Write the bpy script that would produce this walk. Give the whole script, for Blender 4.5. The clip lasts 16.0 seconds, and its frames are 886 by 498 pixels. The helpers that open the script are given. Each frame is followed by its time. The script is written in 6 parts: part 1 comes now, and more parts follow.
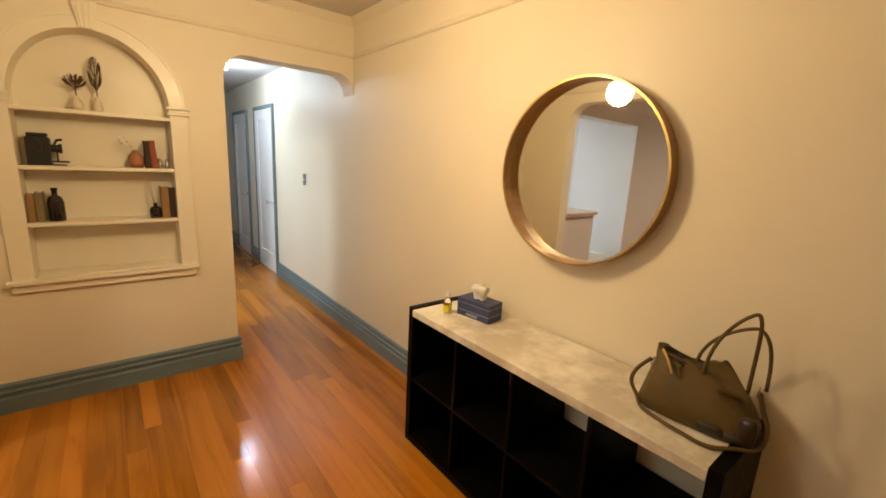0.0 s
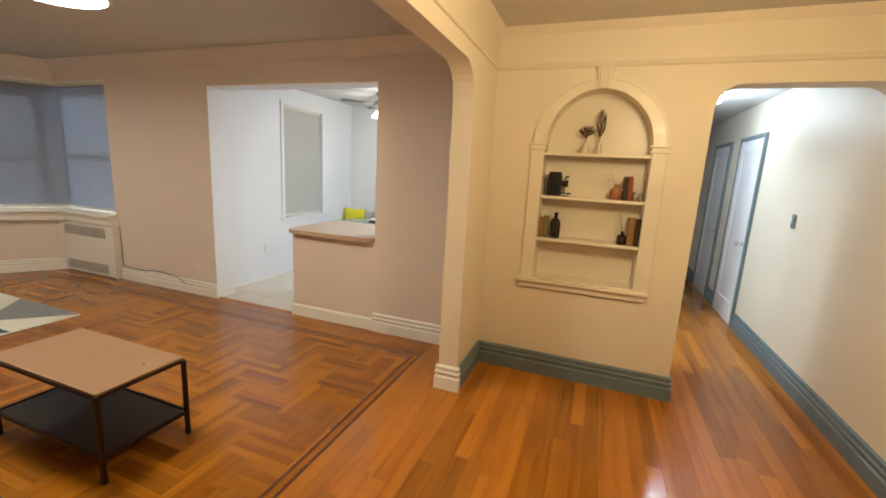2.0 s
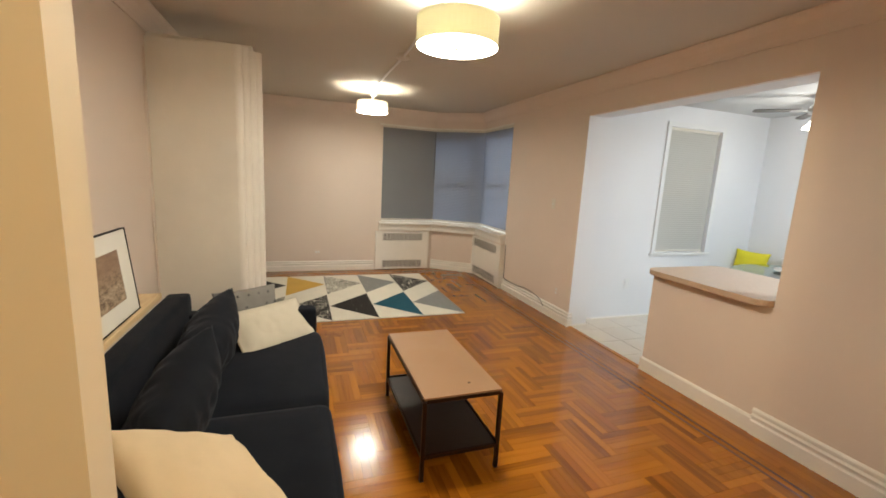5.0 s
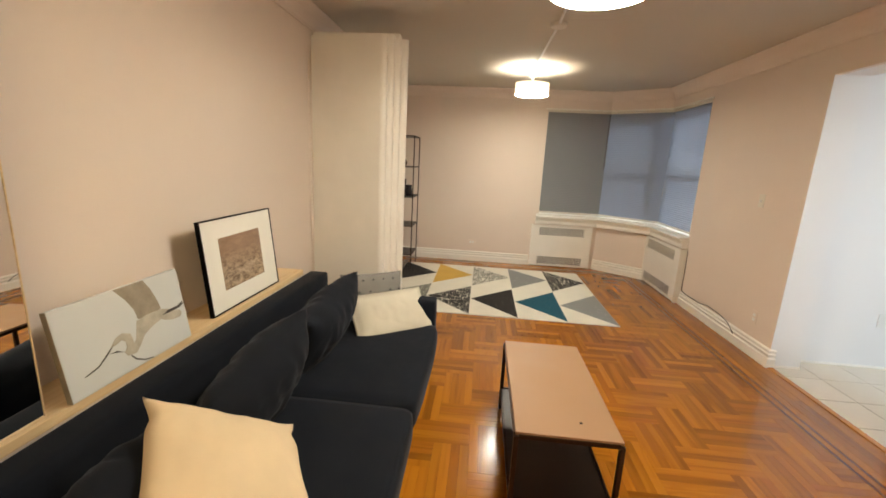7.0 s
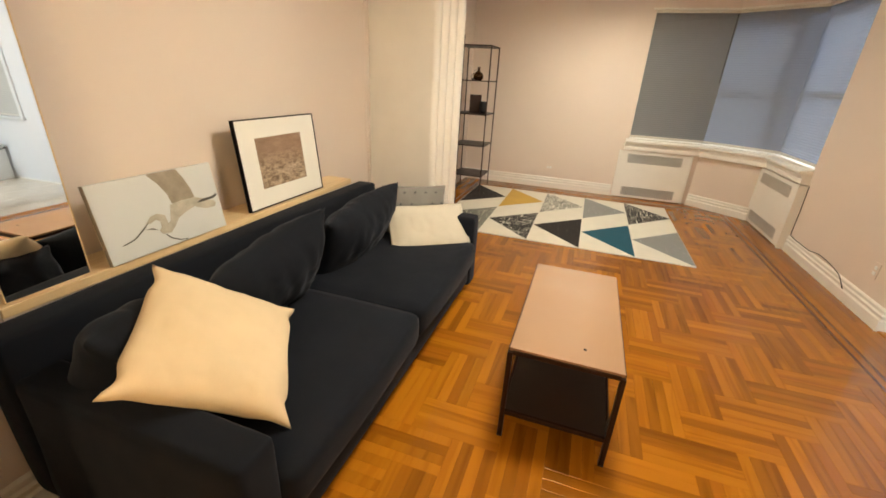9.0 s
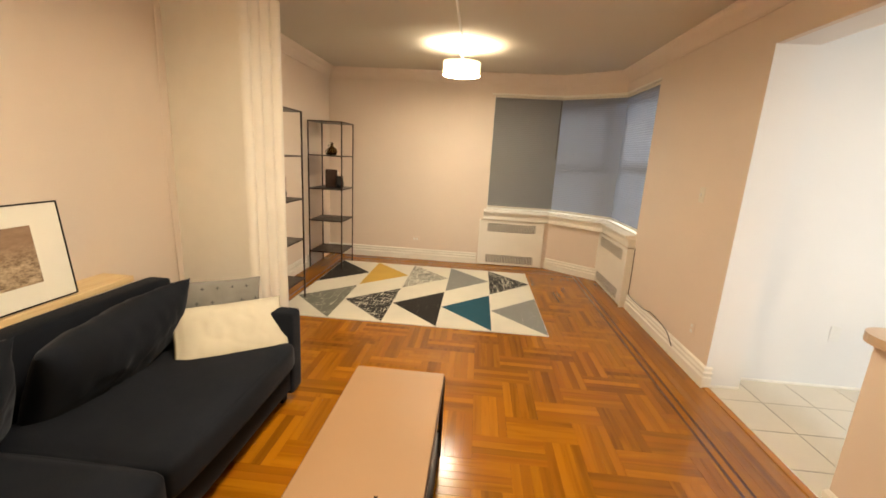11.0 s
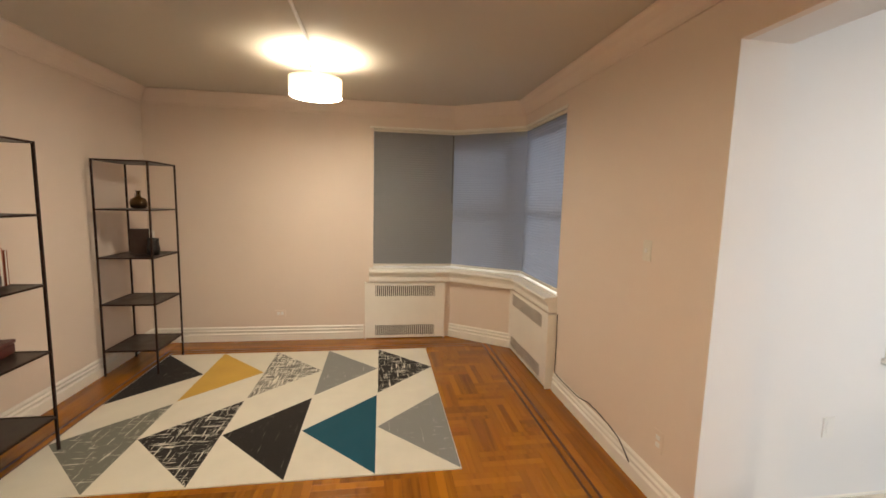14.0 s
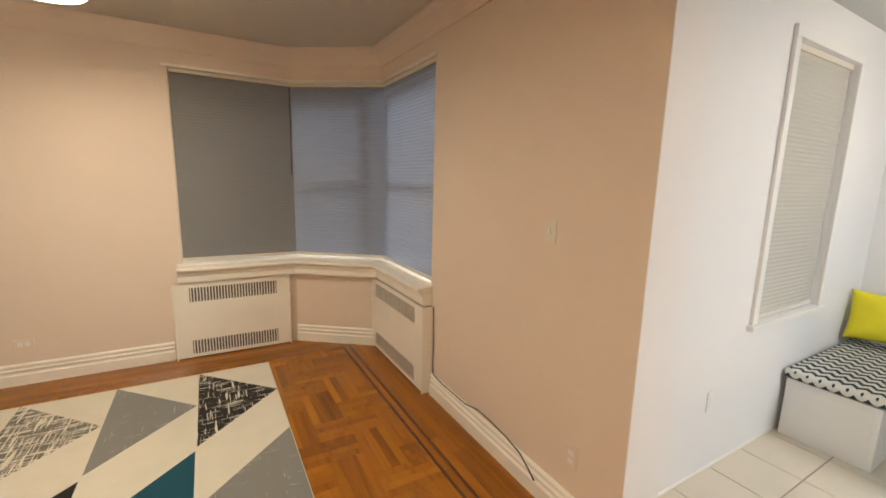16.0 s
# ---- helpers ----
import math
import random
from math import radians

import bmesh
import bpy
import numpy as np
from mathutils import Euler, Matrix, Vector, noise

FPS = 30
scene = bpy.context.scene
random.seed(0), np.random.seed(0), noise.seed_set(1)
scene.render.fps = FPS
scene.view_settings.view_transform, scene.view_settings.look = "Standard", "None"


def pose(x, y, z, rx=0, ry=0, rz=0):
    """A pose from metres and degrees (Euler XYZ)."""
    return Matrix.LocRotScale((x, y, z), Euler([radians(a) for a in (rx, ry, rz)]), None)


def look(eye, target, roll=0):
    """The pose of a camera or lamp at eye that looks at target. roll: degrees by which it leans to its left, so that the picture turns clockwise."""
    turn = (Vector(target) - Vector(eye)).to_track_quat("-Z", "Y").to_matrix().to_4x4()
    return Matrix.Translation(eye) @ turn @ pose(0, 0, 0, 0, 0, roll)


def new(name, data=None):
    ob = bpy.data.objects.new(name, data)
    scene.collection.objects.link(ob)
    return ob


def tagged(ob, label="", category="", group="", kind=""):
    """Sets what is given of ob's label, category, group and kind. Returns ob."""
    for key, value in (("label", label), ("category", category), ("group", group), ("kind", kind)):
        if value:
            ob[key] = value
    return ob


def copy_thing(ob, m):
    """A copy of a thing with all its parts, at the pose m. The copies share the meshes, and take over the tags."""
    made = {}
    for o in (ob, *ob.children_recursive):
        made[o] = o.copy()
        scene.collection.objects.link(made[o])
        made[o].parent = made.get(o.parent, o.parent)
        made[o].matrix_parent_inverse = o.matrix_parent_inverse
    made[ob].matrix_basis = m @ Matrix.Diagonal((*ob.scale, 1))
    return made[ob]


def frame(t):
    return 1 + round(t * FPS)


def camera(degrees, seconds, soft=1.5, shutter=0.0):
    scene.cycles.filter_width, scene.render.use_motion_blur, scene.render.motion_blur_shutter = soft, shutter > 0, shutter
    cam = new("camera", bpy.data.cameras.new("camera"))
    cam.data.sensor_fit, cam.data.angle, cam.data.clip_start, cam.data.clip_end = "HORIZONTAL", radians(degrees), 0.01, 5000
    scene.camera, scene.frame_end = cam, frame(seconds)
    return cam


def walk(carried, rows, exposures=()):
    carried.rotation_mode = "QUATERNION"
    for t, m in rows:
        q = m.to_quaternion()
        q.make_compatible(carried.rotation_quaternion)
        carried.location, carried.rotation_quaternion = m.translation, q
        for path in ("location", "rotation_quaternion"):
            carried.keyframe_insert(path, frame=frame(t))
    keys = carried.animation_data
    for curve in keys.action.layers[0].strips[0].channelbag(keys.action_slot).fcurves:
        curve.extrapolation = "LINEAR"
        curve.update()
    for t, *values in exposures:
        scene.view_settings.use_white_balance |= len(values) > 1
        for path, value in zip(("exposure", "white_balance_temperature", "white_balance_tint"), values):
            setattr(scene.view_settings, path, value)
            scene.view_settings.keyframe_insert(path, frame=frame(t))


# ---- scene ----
cam = camera(94.5, 16.0, soft=1.7)
PATH = [
    (0, (0.459, 0.34, 1.539), (1.693, 1.857, 1.12), 3.0),
    (0.5, (0.509, 0.366, 1.552), (1.535, 2.076, 1.399), 3.3),
    (1, (0.528, 0.382, 1.564), (1.114, 2.292, 1.464), 4.0),
    (1.5, (0.518, 0.377, 1.563), (0.431, 2.358, 1.302), 4.5),
    (1.8, (0.492, 0.353, 1.542), (0.036, 2.274, 1.224), 4.3),
    (2, (0.471, 0.373, 1.541), (-0.205, 2.217, 1.166), 3.1),
    (2.5, (0.408, 0.386, 1.538), (-0.641, 2.044, 1.15), 2.0),
    (3, (0.334, 0.452, 1.54), (-0.919, 1.978, 1.224), 1.8),
    (3.5, (0.255, 0.507, 1.544), (-1.163, 1.888, 1.255), 2.3),
    (4, (0.247, 0.617, 1.542), (-1.351, 1.791, 1.276), 3.5),
    (4.5, (0.278, 0.757, 1.564), (-1.515, 1.61, 1.321), 4.7),
    (4.7, (0.272, 0.789, 1.555), (-1.547, 1.565, 1.258), 4.0),
    (6.8, (-0.038, 1.19, 1.533), (-2.009, 1.063, 1.217), 3.1),
    (7, (-0.043, 1.217, 1.527), (-1.991, 1.045, 1.108), 2.9),
    (7.5, (-0.082, 1.236, 1.496), (-1.955, 0.881, 0.893), 2.6),
    (8, (-0.181, 1.253, 1.467), (-1.983, 0.653, 0.84), 2.2),
    (8.5, (-0.2, 1.344, 1.451), (-1.916, 0.58, 0.765), 1.6),
    (9, (-0.165, 1.57, 1.438), (-1.919, 0.995, 0.669), 3.1),
    (9.5, (-0.163, 1.72, 1.437), (-1.993, 1.556, 0.647), 3.6),
    (9.6, (-0.172, 1.742, 1.454), (-2.01, 1.659, 0.67), 3.8),
    (9.7, (-0.192, 1.76, 1.446), (-2.043, 1.751, 0.689), 3.6),
    (11.8, (-0.963, 2.016, 1.551), (-2.928, 1.758, 1.283), 1.7),
    (12, (-1.063, 2.022, 1.557), (-3.034, 1.778, 1.32), 1.1),
    (12.5, (-1.293, 1.998, 1.584), (-3.276, 1.822, 1.393), -0.1),
    (13, (-1.477, 2.024, 1.568), (-3.461, 1.893, 1.348), 0.2),
    (13.5, (-1.666, 2.106, 1.564), (-3.655, 2.09, 1.354), 1.2),
    (14, (-1.823, 2.185, 1.562), (-3.787, 2.486, 1.335), 1.5),
    (14.2, (-1.875, 2.234, 1.557), (-3.804, 2.707, 1.319), 1.2),
    (14.4, (-1.964, 2.19, 1.543), (-3.826, 2.881, 1.309), 1.0),
    (14.5, (-2.005, 2.22, 1.548), (-3.825, 3.009, 1.293), 1.0),
    (15, (-2.154, 2.265, 1.538), (-3.708, 3.483, 1.217), 1.2),
    (15.5, (-2.294, 2.342, 1.535), (-3.745, 3.675, 1.193), 1.6),
    (16, (-2.53, 2.303, 1.536), (-4.238, 3.29, 1.208), 1.5),
]
EXPOSURES = [(0, 0.2, 6400, 6), (0.5, 0.0, 6400, 5), (1.0, -0.05, 6300, 5), (1.5, 0.05, 6100, 4), (2.0, 0.27, 6100, 4), (2.5, 0.3, 6600, 4), (3.5, 0.28, 6300, 4), (4.5, 0.32, 6000, 4), (7, 0.58, 6100, 4), (8.5, 0.78, 6000, 3), (9.5, 0.78, 6800, 7), (12.5, 0.62, 7300, 6), (14.5, 0.38, 6600, 9), (16, 0.46, 6800, 8)]
walk(cam, [(t, look(eye, target, roll)) for t, eye, target, roll in PATH], EXPOSURES)

# ---- world and large lights ----
world = bpy.data.worlds.new("sky")
scene.world = world
world.use_nodes = True
wn = world.node_tree
sky = wn.nodes.new("ShaderNodeTexSky")
sky.sky_type, sky.sun_disc = "NISHITA", False
sky.sun_elevation, sky.sun_rotation = radians(35), radians(8)
wn.links.new(sky.outputs[0], wn.nodes["Background"].inputs[0])
wn.nodes["Background"].inputs[1].default_value = 0.12


def lamp(name, kind, at, power, colour, size=0.1, size_y=None, turn=(0, 0, 0), spread=180):
    data = bpy.data.lights.new(name, kind)
    data.energy, data.color = power, colour
    if kind == "AREA":
        data.shape, data.size, data.size_y = "RECTANGLE", size, size_y or size
        data.spread = radians(spread)
    elif kind == "SUN":
        data.angle = size
    else:
        data.shadow_soft_size = size
    ob = new(name, data)
    ob.matrix_world = pose(*at, *turn)
    return ob


WARM, PALE, DAY = (1.0, 0.70, 0.375), (1.0, 0.85, 0.67), (0.80, 0.89, 1.0)
lamp("sun", "SUN", (0, 0, 20), 1.5, (1, 0.95, 0.88), radians(15), turn=(-55, 0, 8))
lamp("entry_fan_light", "POINT", (0.91, 1.80, 2.03), 34, WARM, 0.08)
lamp("drum_light_one", "POINT", (-2.02, 1.66, 2.35), 5.5, PALE, 0.16)
lamp("drum_light_two", "POINT", (-5.08, 1.70, 2.385), 6.5, PALE, 0.14)
lamp("kitchen_fan_light", "POINT", (-2.47, 5.59, 2.14), 7, (1, 0.9, 0.8), 0.08)
lamp("kitchen_ceiling_light", "AREA", (-0.35, 4.9, 2.46), 60, DAY, 1.2, 0.4)
lamp("hall_light", "POINT", (1.48, 5.42, 2.30), 20, (0.74, 0.85, 1.0), 0.07)


# ---- materials ----
def material(name):
    m = bpy.data.materials.new(name)
    m.use_nodes = True
    return m, m.node_tree, m.node_tree.nodes["Principled BSDF"]


def mixed(nt, fac, a, b):
    mix = nt.nodes.new("ShaderNodeMix")
    mix.data_type = "RGBA"
    for sock, v in ((0, fac), (6, a), (7, b)):
        if hasattr(v, "links"):
            nt.links.new(v, mix.inputs[sock])
        else:
            mix.inputs[sock].default_value = (*v, 1) if isinstance(v, tuple) else v
    return mix.outputs[2]


def noise_of(nt, scale, detail=4, stretch=(1, 1, 1), rough=0.55, coords="Object"):
    tc, mp, nz = (nt.nodes.new(k) for k in ("ShaderNodeTexCoord", "ShaderNodeMapping", "ShaderNodeTexNoise"))
    nt.links.new(tc.outputs[coords], mp.inputs[0])
    mp.inputs["Scale"].default_value = stretch
    nt.links.new(mp.outputs[0], nz.inputs["Vector"])
    nz.inputs["Scale"].default_value, nz.inputs["Detail"].default_value, nz.inputs["Roughness"].default_value = scale, detail, rough
    return nz.outputs[0]


def ramp(nt, src, lo, hi, a=0.0, b=1.0):
    r = nt.nodes.new("ShaderNodeMapRange")
    nt.links.new(src, r.inputs[0])
    for i, v in zip((1, 2, 3, 4), (lo, hi, a, b)):
        r.inputs[i].default_value = v
    return r.outputs[0]


def bumped(nt, bsdf, height, strength=0.2, distance=0.002):
    b = nt.nodes.new("ShaderNodeBump")
    b.inputs["Strength"].default_value, b.inputs["Distance"].default_value = strength, distance
    nt.links.new(height, b.inputs["Height"])
    nt.links.new(b.outputs[0], bsdf.inputs["Normal"])


def plain(name, colour, rough=0.5, metal=0.0, vary=0.12, scale=6.0, bump=0.1, grain=60.0, distance=0.002):
    """Paint, plaster, plastic or metal: a broad unevenness, a fine grain and a slight relief."""
    m, nt, b = material(name)
    dark = tuple(c * (1 - vary) for c in colour)
    col = mixed(nt, ramp(nt, noise_of(nt, scale), 0.3, 0.7), dark, colour)
    fine = noise_of(nt, grain, 5)
    col = mixed(nt, ramp(nt, fine, 0.35, 0.75, 0, vary * 0.6), col, tuple(min(1, c * 1.12) for c in colour))
    nt.links.new(col, b.inputs["Base Color"])
    nt.links.new(ramp(nt, noise_of(nt, scale * 2), 0.3, 0.7, max(0, rough - 0.07), min(1, rough + 0.07)), b.inputs["Roughness"])
    b.inputs["Metallic"].default_value = metal
    if bump:
        bumped(nt, b, fine, bump, distance)
    return m


def rnd(nt):
    """One random number for each piece, be it an object of its own or an island of a joined mesh."""
    oi, ge, ad, fr = (nt.nodes.new(k) for k in ("ShaderNodeObjectInfo", "ShaderNodeNewGeometry", "ShaderNodeMath", "ShaderNodeMath"))
    fr.operation = "FRACT"
    nt.links.new(oi.outputs["Random"], ad.inputs[0])
    nt.links.new(ge.outputs["Random Per Island"], ad.inputs[1])
    nt.links.new(ad.outputs[0], fr.inputs[0])
    return fr.outputs[0]


def timber(name, light, mid, dark, rough=0.25, along="X", piece=True, coat=0.0, scale=1.0, bump=0.08, grainy=0.3, spread=(0.84, 1.15)):
    """Wood: grain stretched along one axis, growth rings, each piece of its own tone."""
    m, nt, b = material(name)
    st = {"X": (1.2, 16, 16), "Y": (16, 1.2, 16), "Z": (16, 16, 1.2)}[along]
    tc, mp, nz = (nt.nodes.new(k) for k in ("ShaderNodeTexCoord", "ShaderNodeMapping", "ShaderNodeTexNoise"))
    nt.links.new(tc.outputs["Object"], mp.inputs[0])
    mp.inputs["Scale"].default_value = tuple(s * scale for s in st)
    tone = rnd(nt)
    if piece:
        off = nt.nodes.new("ShaderNodeVectorMath")
        off.operation = "SCALE"
        off.inputs[0].default_value = (31.0, 17.0, 23.0)
        nt.links.new(tone, off.inputs["Scale"])
        nt.links.new(off.outputs[0], mp.inputs["Location"])
    nt.links.new(mp.outputs[0], nz.inputs["Vector"])
    nz.inputs["Scale"].default_value, nz.inputs["Detail"].default_value, nz.inputs["Distortion"].default_value = 2.2, 6, 1.2
    grain = nz.outputs[0]
    col = mixed(nt, ramp(nt, grain, 0.32, 0.68), dark, light)
    if piece:
        col = mixed(nt, ramp(nt, tone, 0.0, 1.0, 0.0, 0.75), col, mid)
        shade = mixed(nt, ramp(nt, grain, 0.36, 0.46), tuple(c * 0.62 for c in mid), (1, 1, 1))
        mul = nt.nodes.new("ShaderNodeMix")
        mul.data_type, mul.blend_type = "RGBA", "MULTIPLY"
        mul.inputs[0].default_value = grainy
        nt.links.new(col, mul.inputs[6])
        nt.links.new(shade, mul.inputs[7])
        col = mul.outputs[2]
        hv = nt.nodes.new("ShaderNodeHueSaturation")
        nt.links.new(ramp(nt, tone, 0, 1, *spread), hv.inputs["Value"])
        nt.links.new(col, hv.inputs["Color"])
        col = hv.outputs[0]
    nt.links.new(col, b.inputs["Base Color"])
    nt.links.new(ramp(nt, noise_of(nt, 3.0, 4), 0.3, 0.7, rough * 0.75, rough * 1.3), b.inputs["Roughness"])
    b.inputs["Coat Weight"].default_value, b.inputs["Coat Roughness"].default_value = coat, 0.12
    bumped(nt, b, grain, bump, 0.001)
    return m


M_CREAM = plain("cream_wall_paint", (0.76, 0.69, 0.55), 0.5, vary=0.04, scale=1.2, bump=0.25, grain=25)
M_PINK = plain("pinkish_beige_wall_paint", (0.75, 0.645, 0.565), 0.6, vary=0.04, scale=1.2, bump=0.25, grain=25)
M_KWHITE = plain("cool_white_wall_paint", (0.80, 0.80, 0.81), 0.6, vary=0.03, scale=1.2, bump=0.25, grain=25)
M_CEIL = plain("ceiling_paint", (0.60, 0.56, 0.49), 0.8, vary=0.05, scale=1.0, bump=0.4, grain=14)
M_KCEIL = plain("kitchen_ceiling_paint", (0.56, 0.56, 0.56), 0.7, vary=0.05, scale=1.0, bump=0.4, grain=14)
M_TRIM = plain("white_gloss_trim_paint", (0.85, 0.82, 0.76), 0.35, vary=0.05, scale=4, bump=0.15, grain=30)
M_NICHE = plain("cream_gloss_joinery_paint", (0.78, 0.72, 0.58), 0.35, vary=0.04, scale=4, bump=0.15, grain=30)
M_BLUE = plain("grey_blue_trim_paint", (0.15, 0.20, 0.215), 0.38, vary=0.15, scale=5, bump=0.2, grain=30)
M_DOOR = plain("white_door_paint", (0.82, 0.81, 0.80), 0.4, vary=0.06, scale=4, bump=0.15, grain=30)
M_WOODS = [timber(n, *c, 0.18, "X", coat=0.2, grainy=0.12, scale=0.45, bump=0.03, spread=(0.80, 1.18)) for n, c in (
    ("oak_parquet_golden", ((0.41, 0.160, 0.010), (0.36, 0.132, 0.008), (0.31, 0.108, 0.006))),
    ("oak_parquet_amber", ((0.36, 0.136, 0.009), (0.32, 0.115, 0.007), (0.27, 0.092, 0.006))),
    ("oak_parquet_brown", ((0.31, 0.112, 0.008), (0.27, 0.092, 0.007), (0.225, 0.073, 0.005))))]
M_WOOD = M_WOODS[1]
M_PLANK = timber("fir_floorboards", (0.47, 0.182, 0.014), (0.41, 0.150, 0.012), (0.35, 0.120, 0.009), 0.18, "X", coat=0.28, grainy=0.15, bump=0.02, scale=0.36, spread=(0.68, 1.24))
M_INLAY = timber("dark_walnut_inlay", (0.13, 0.042, 0.010), (0.10, 0.032, 0.008), (0.075, 0.022, 0.006), 0.3, "X", coat=0.1)
M_GAP = plain("dark_floor_joint", (0.05, 0.018, 0.006), 0.8)
M_TILE = plain("cream_floor_tile", (0.70, 0.63, 0.52), 0.22, vary=0.07, scale=3, bump=0.05)
M_GROUT = plain("grey_brown_grout", (0.30, 0.27, 0.23), 0.9, vary=0.2, scale=10, bump=0.3)
M_BLACK = plain("black_brown_laminate", (0.0035, 0.0028, 0.0025), 0.4, vary=0.3, scale=8)
M_SOFA = plain("dark_navy_fabric", (0.0062, 0.0085, 0.0145), 0.95, vary=0.3, scale=5, bump=0.6, grain=350, distance=0.001)
M_CREAMCLOTH = plain("cream_linen", (0.56, 0.52, 0.43), 0.95, vary=0.08, scale=8, bump=0.5, grain=260, distance=0.001)
M_PEACHCLOTH = plain("warm_cream_cotton", (0.68, 0.545, 0.36), 0.95, vary=0.08, scale=8, bump=0.5, grain=260, distance=0.001)
M_YELLOW = plain("bright_yellow_cotton", (0.75, 0.66, 0.03), 0.9, vary=0.1, scale=8, bump=0.4, grain=260, distance=0.001)
M_GREYCLOTH = plain("grey_cotton", (0.23, 0.22, 0.205), 0.95, vary=0.12, scale=10, bump=0.5, grain=260, distance=0.001)
M_DASH = plain("dark_grey_stitching", (0.06, 0.06, 0.065), 0.95)
M_TABLE = plain("brown_pink_veneer", (0.30, 0.172, 0.088), 0.48, vary=0.08, scale=2.5, bump=0.03, grain=40)
M_PINE = timber("pale_pine", (0.80, 0.62, 0.36), (0.74, 0.55, 0.30), (0.68, 0.48, 0.25), 0.5, "X", piece=False, scale=1.5)
M_METAL = plain("dark_brown_powder_coat", (0.035, 0.017, 0.012), 0.4, metal=0.4, vary=0.3)
M_MESH = plain("black_metal_shelf", (0.030, 0.021, 0.016), 0.36, metal=0.2, vary=0.2, scale=5, bump=0.04, grain=60)
M_RUG = plain("cream_rug_pile", (0.70, 0.66, 0.56), 1.0, vary=0.07, scale=6, bump=0.8, grain=400)
M_BRASS = plain("aged_brass", (0.62, 0.43, 0.16), 0.35, metal=0.9, vary=0.25, scale=14)
M_CHROME = plain("brushed_nickel", (0.6, 0.58, 0.55), 0.3, metal=1.0, vary=0.1)
M_RING = timber("oiled_ash_veneer", (0.40, 0.22, 0.075), (0.34, 0.18, 0.06), (0.28, 0.14, 0.045), 0.35, "X", piece=False, scale=2)
M_OAK = timber("reddish_oak_veneer", (0.27, 0.092, 0.024), (0.25, 0.085, 0.023), (0.23, 0.075, 0.02), 0.35, "Z", piece=False)
M_COUNTER = plain("peach_beige_laminate", (0.56, 0.41, 0.29), 0.35, vary=0.12, scale=30, bump=0.05, grain=160)
M_BLADE = timber("dark_walnut_blade", (0.045, 0.016, 0.009), (0.035, 0.013, 0.007), (0.022, 0.009, 0.005), 0.35, "X", piece=False)
M_BAG = plain("olive_brown_leather", (0.115, 0.074, 0.022), 0.5, vary=0.25, scale=9, bump=0.5, grain=90)
M_BAGDARK = plain("dark_brown_leather", (0.035, 0.02, 0.01), 0.4, vary=0.25, scale=9, bump=0.4, grain=90)
M_PLASTIC = plain("ivory_plastic", (0.72, 0.68, 0.6), 0.4, vary=0.04)
M_WHITE = plain("white_enamel", (0.80, 0.80, 0.79), 0.45, vary=0.03, bump=0.0)
# dark grey parts; also painted shade for radiator slots, louvres and cover slots
M_GRILLE = plain("dark_grey_and_recess_shade", (0.10, 0.095, 0.085), 0.6, vary=0.2)
M_PAPER = plain("white_paper", (0.80, 0.78, 0.72), 0.9, vary=0.04)
M_BOXBLUE = plain("blue_printed_card", (0.045, 0.06, 0.17), 0.5, vary=0.35, scale=35)
M_BLUEGREY = plain("pale_blue_line_print", (0.30, 0.34, 0.45), 0.5)
M_CORD = plain("black_cable_rubber", (0.015, 0.013, 0.012), 0.5)
M_DEVICE = plain("black_crackle_enamel", (0.012, 0.011, 0.012), 0.35, vary=0.4, scale=25, bump=0.5, grain=120)
M_BROWNGLASS = plain("dark_brown_bottle_glass", (0.018, 0.009, 0.006), 0.08, vary=0.2)
M_DRYBROWN = plain("dried_dark_flower", (0.13, 0.075, 0.035), 0.95, vary=0.4, scale=40)
M_TERRA = plain("terracotta_glaze", (0.36, 0.14, 0.055), 0.5, vary=0.2)
M_CERAMIC = plain("pale_ceramic", (0.66, 0.58, 0.44), 0.35)
M_BOOKTAN = plain("tan_book_cloth", (0.30, 0.17, 0.06), 0.8, vary=0.2, scale=20)
M_BOOKOLIVE = plain("olive_book_cloth", (0.20, 0.16, 0.075), 0.8, vary=0.2, scale=20)
M_BOOKRED = plain("rust_red_book_cloth", (0.30, 0.075, 0.03), 0.8, vary=0.2, scale=20)
M_BOOKDARK = plain("dark_book_cloth", (0.045, 0.022, 0.014), 0.8, vary=0.2, scale=20)
M_BOOKGREY = plain("grey_book_cover", (0.26, 0.25, 0.23), 0.6, vary=0.15, scale=20)
M_BOOKPINK = plain("salmon_book_cover", (0.52, 0.20, 0.15), 0.6, vary=0.15, scale=20)
M_MAROON = plain("maroon_lacquer", (0.085, 0.02, 0.018), 0.4, vary=0.2)
M_GREY = plain("grey_ceramic", (0.12, 0.11, 0.10), 0.4, vary=0.2)

for m, gloss in ((M_SOFA, 0.22), (M_BLACK, 0.06), (M_BAG, 0.22), (M_METAL, 0.22)):
    m.node_tree.nodes["Principled BSDF"].inputs["Specular IOR Level"].default_value = gloss
sofa_nodes = M_SOFA.node_tree.nodes["Principled BSDF"]
sofa_nodes.inputs["Sheen Weight"].default_value, sofa_nodes.inputs["Sheen Roughness"].default_value = 0.08, 0.35
sofa_nodes.inputs["Sheen Tint"].default_value = (0.6, 0.66, 0.8, 1)
for m in (*M_WOODS, M_PLANK, M_INLAY):
    m.node_tree.nodes["Principled BSDF"].inputs["Specular IOR Level"].default_value = 0.33


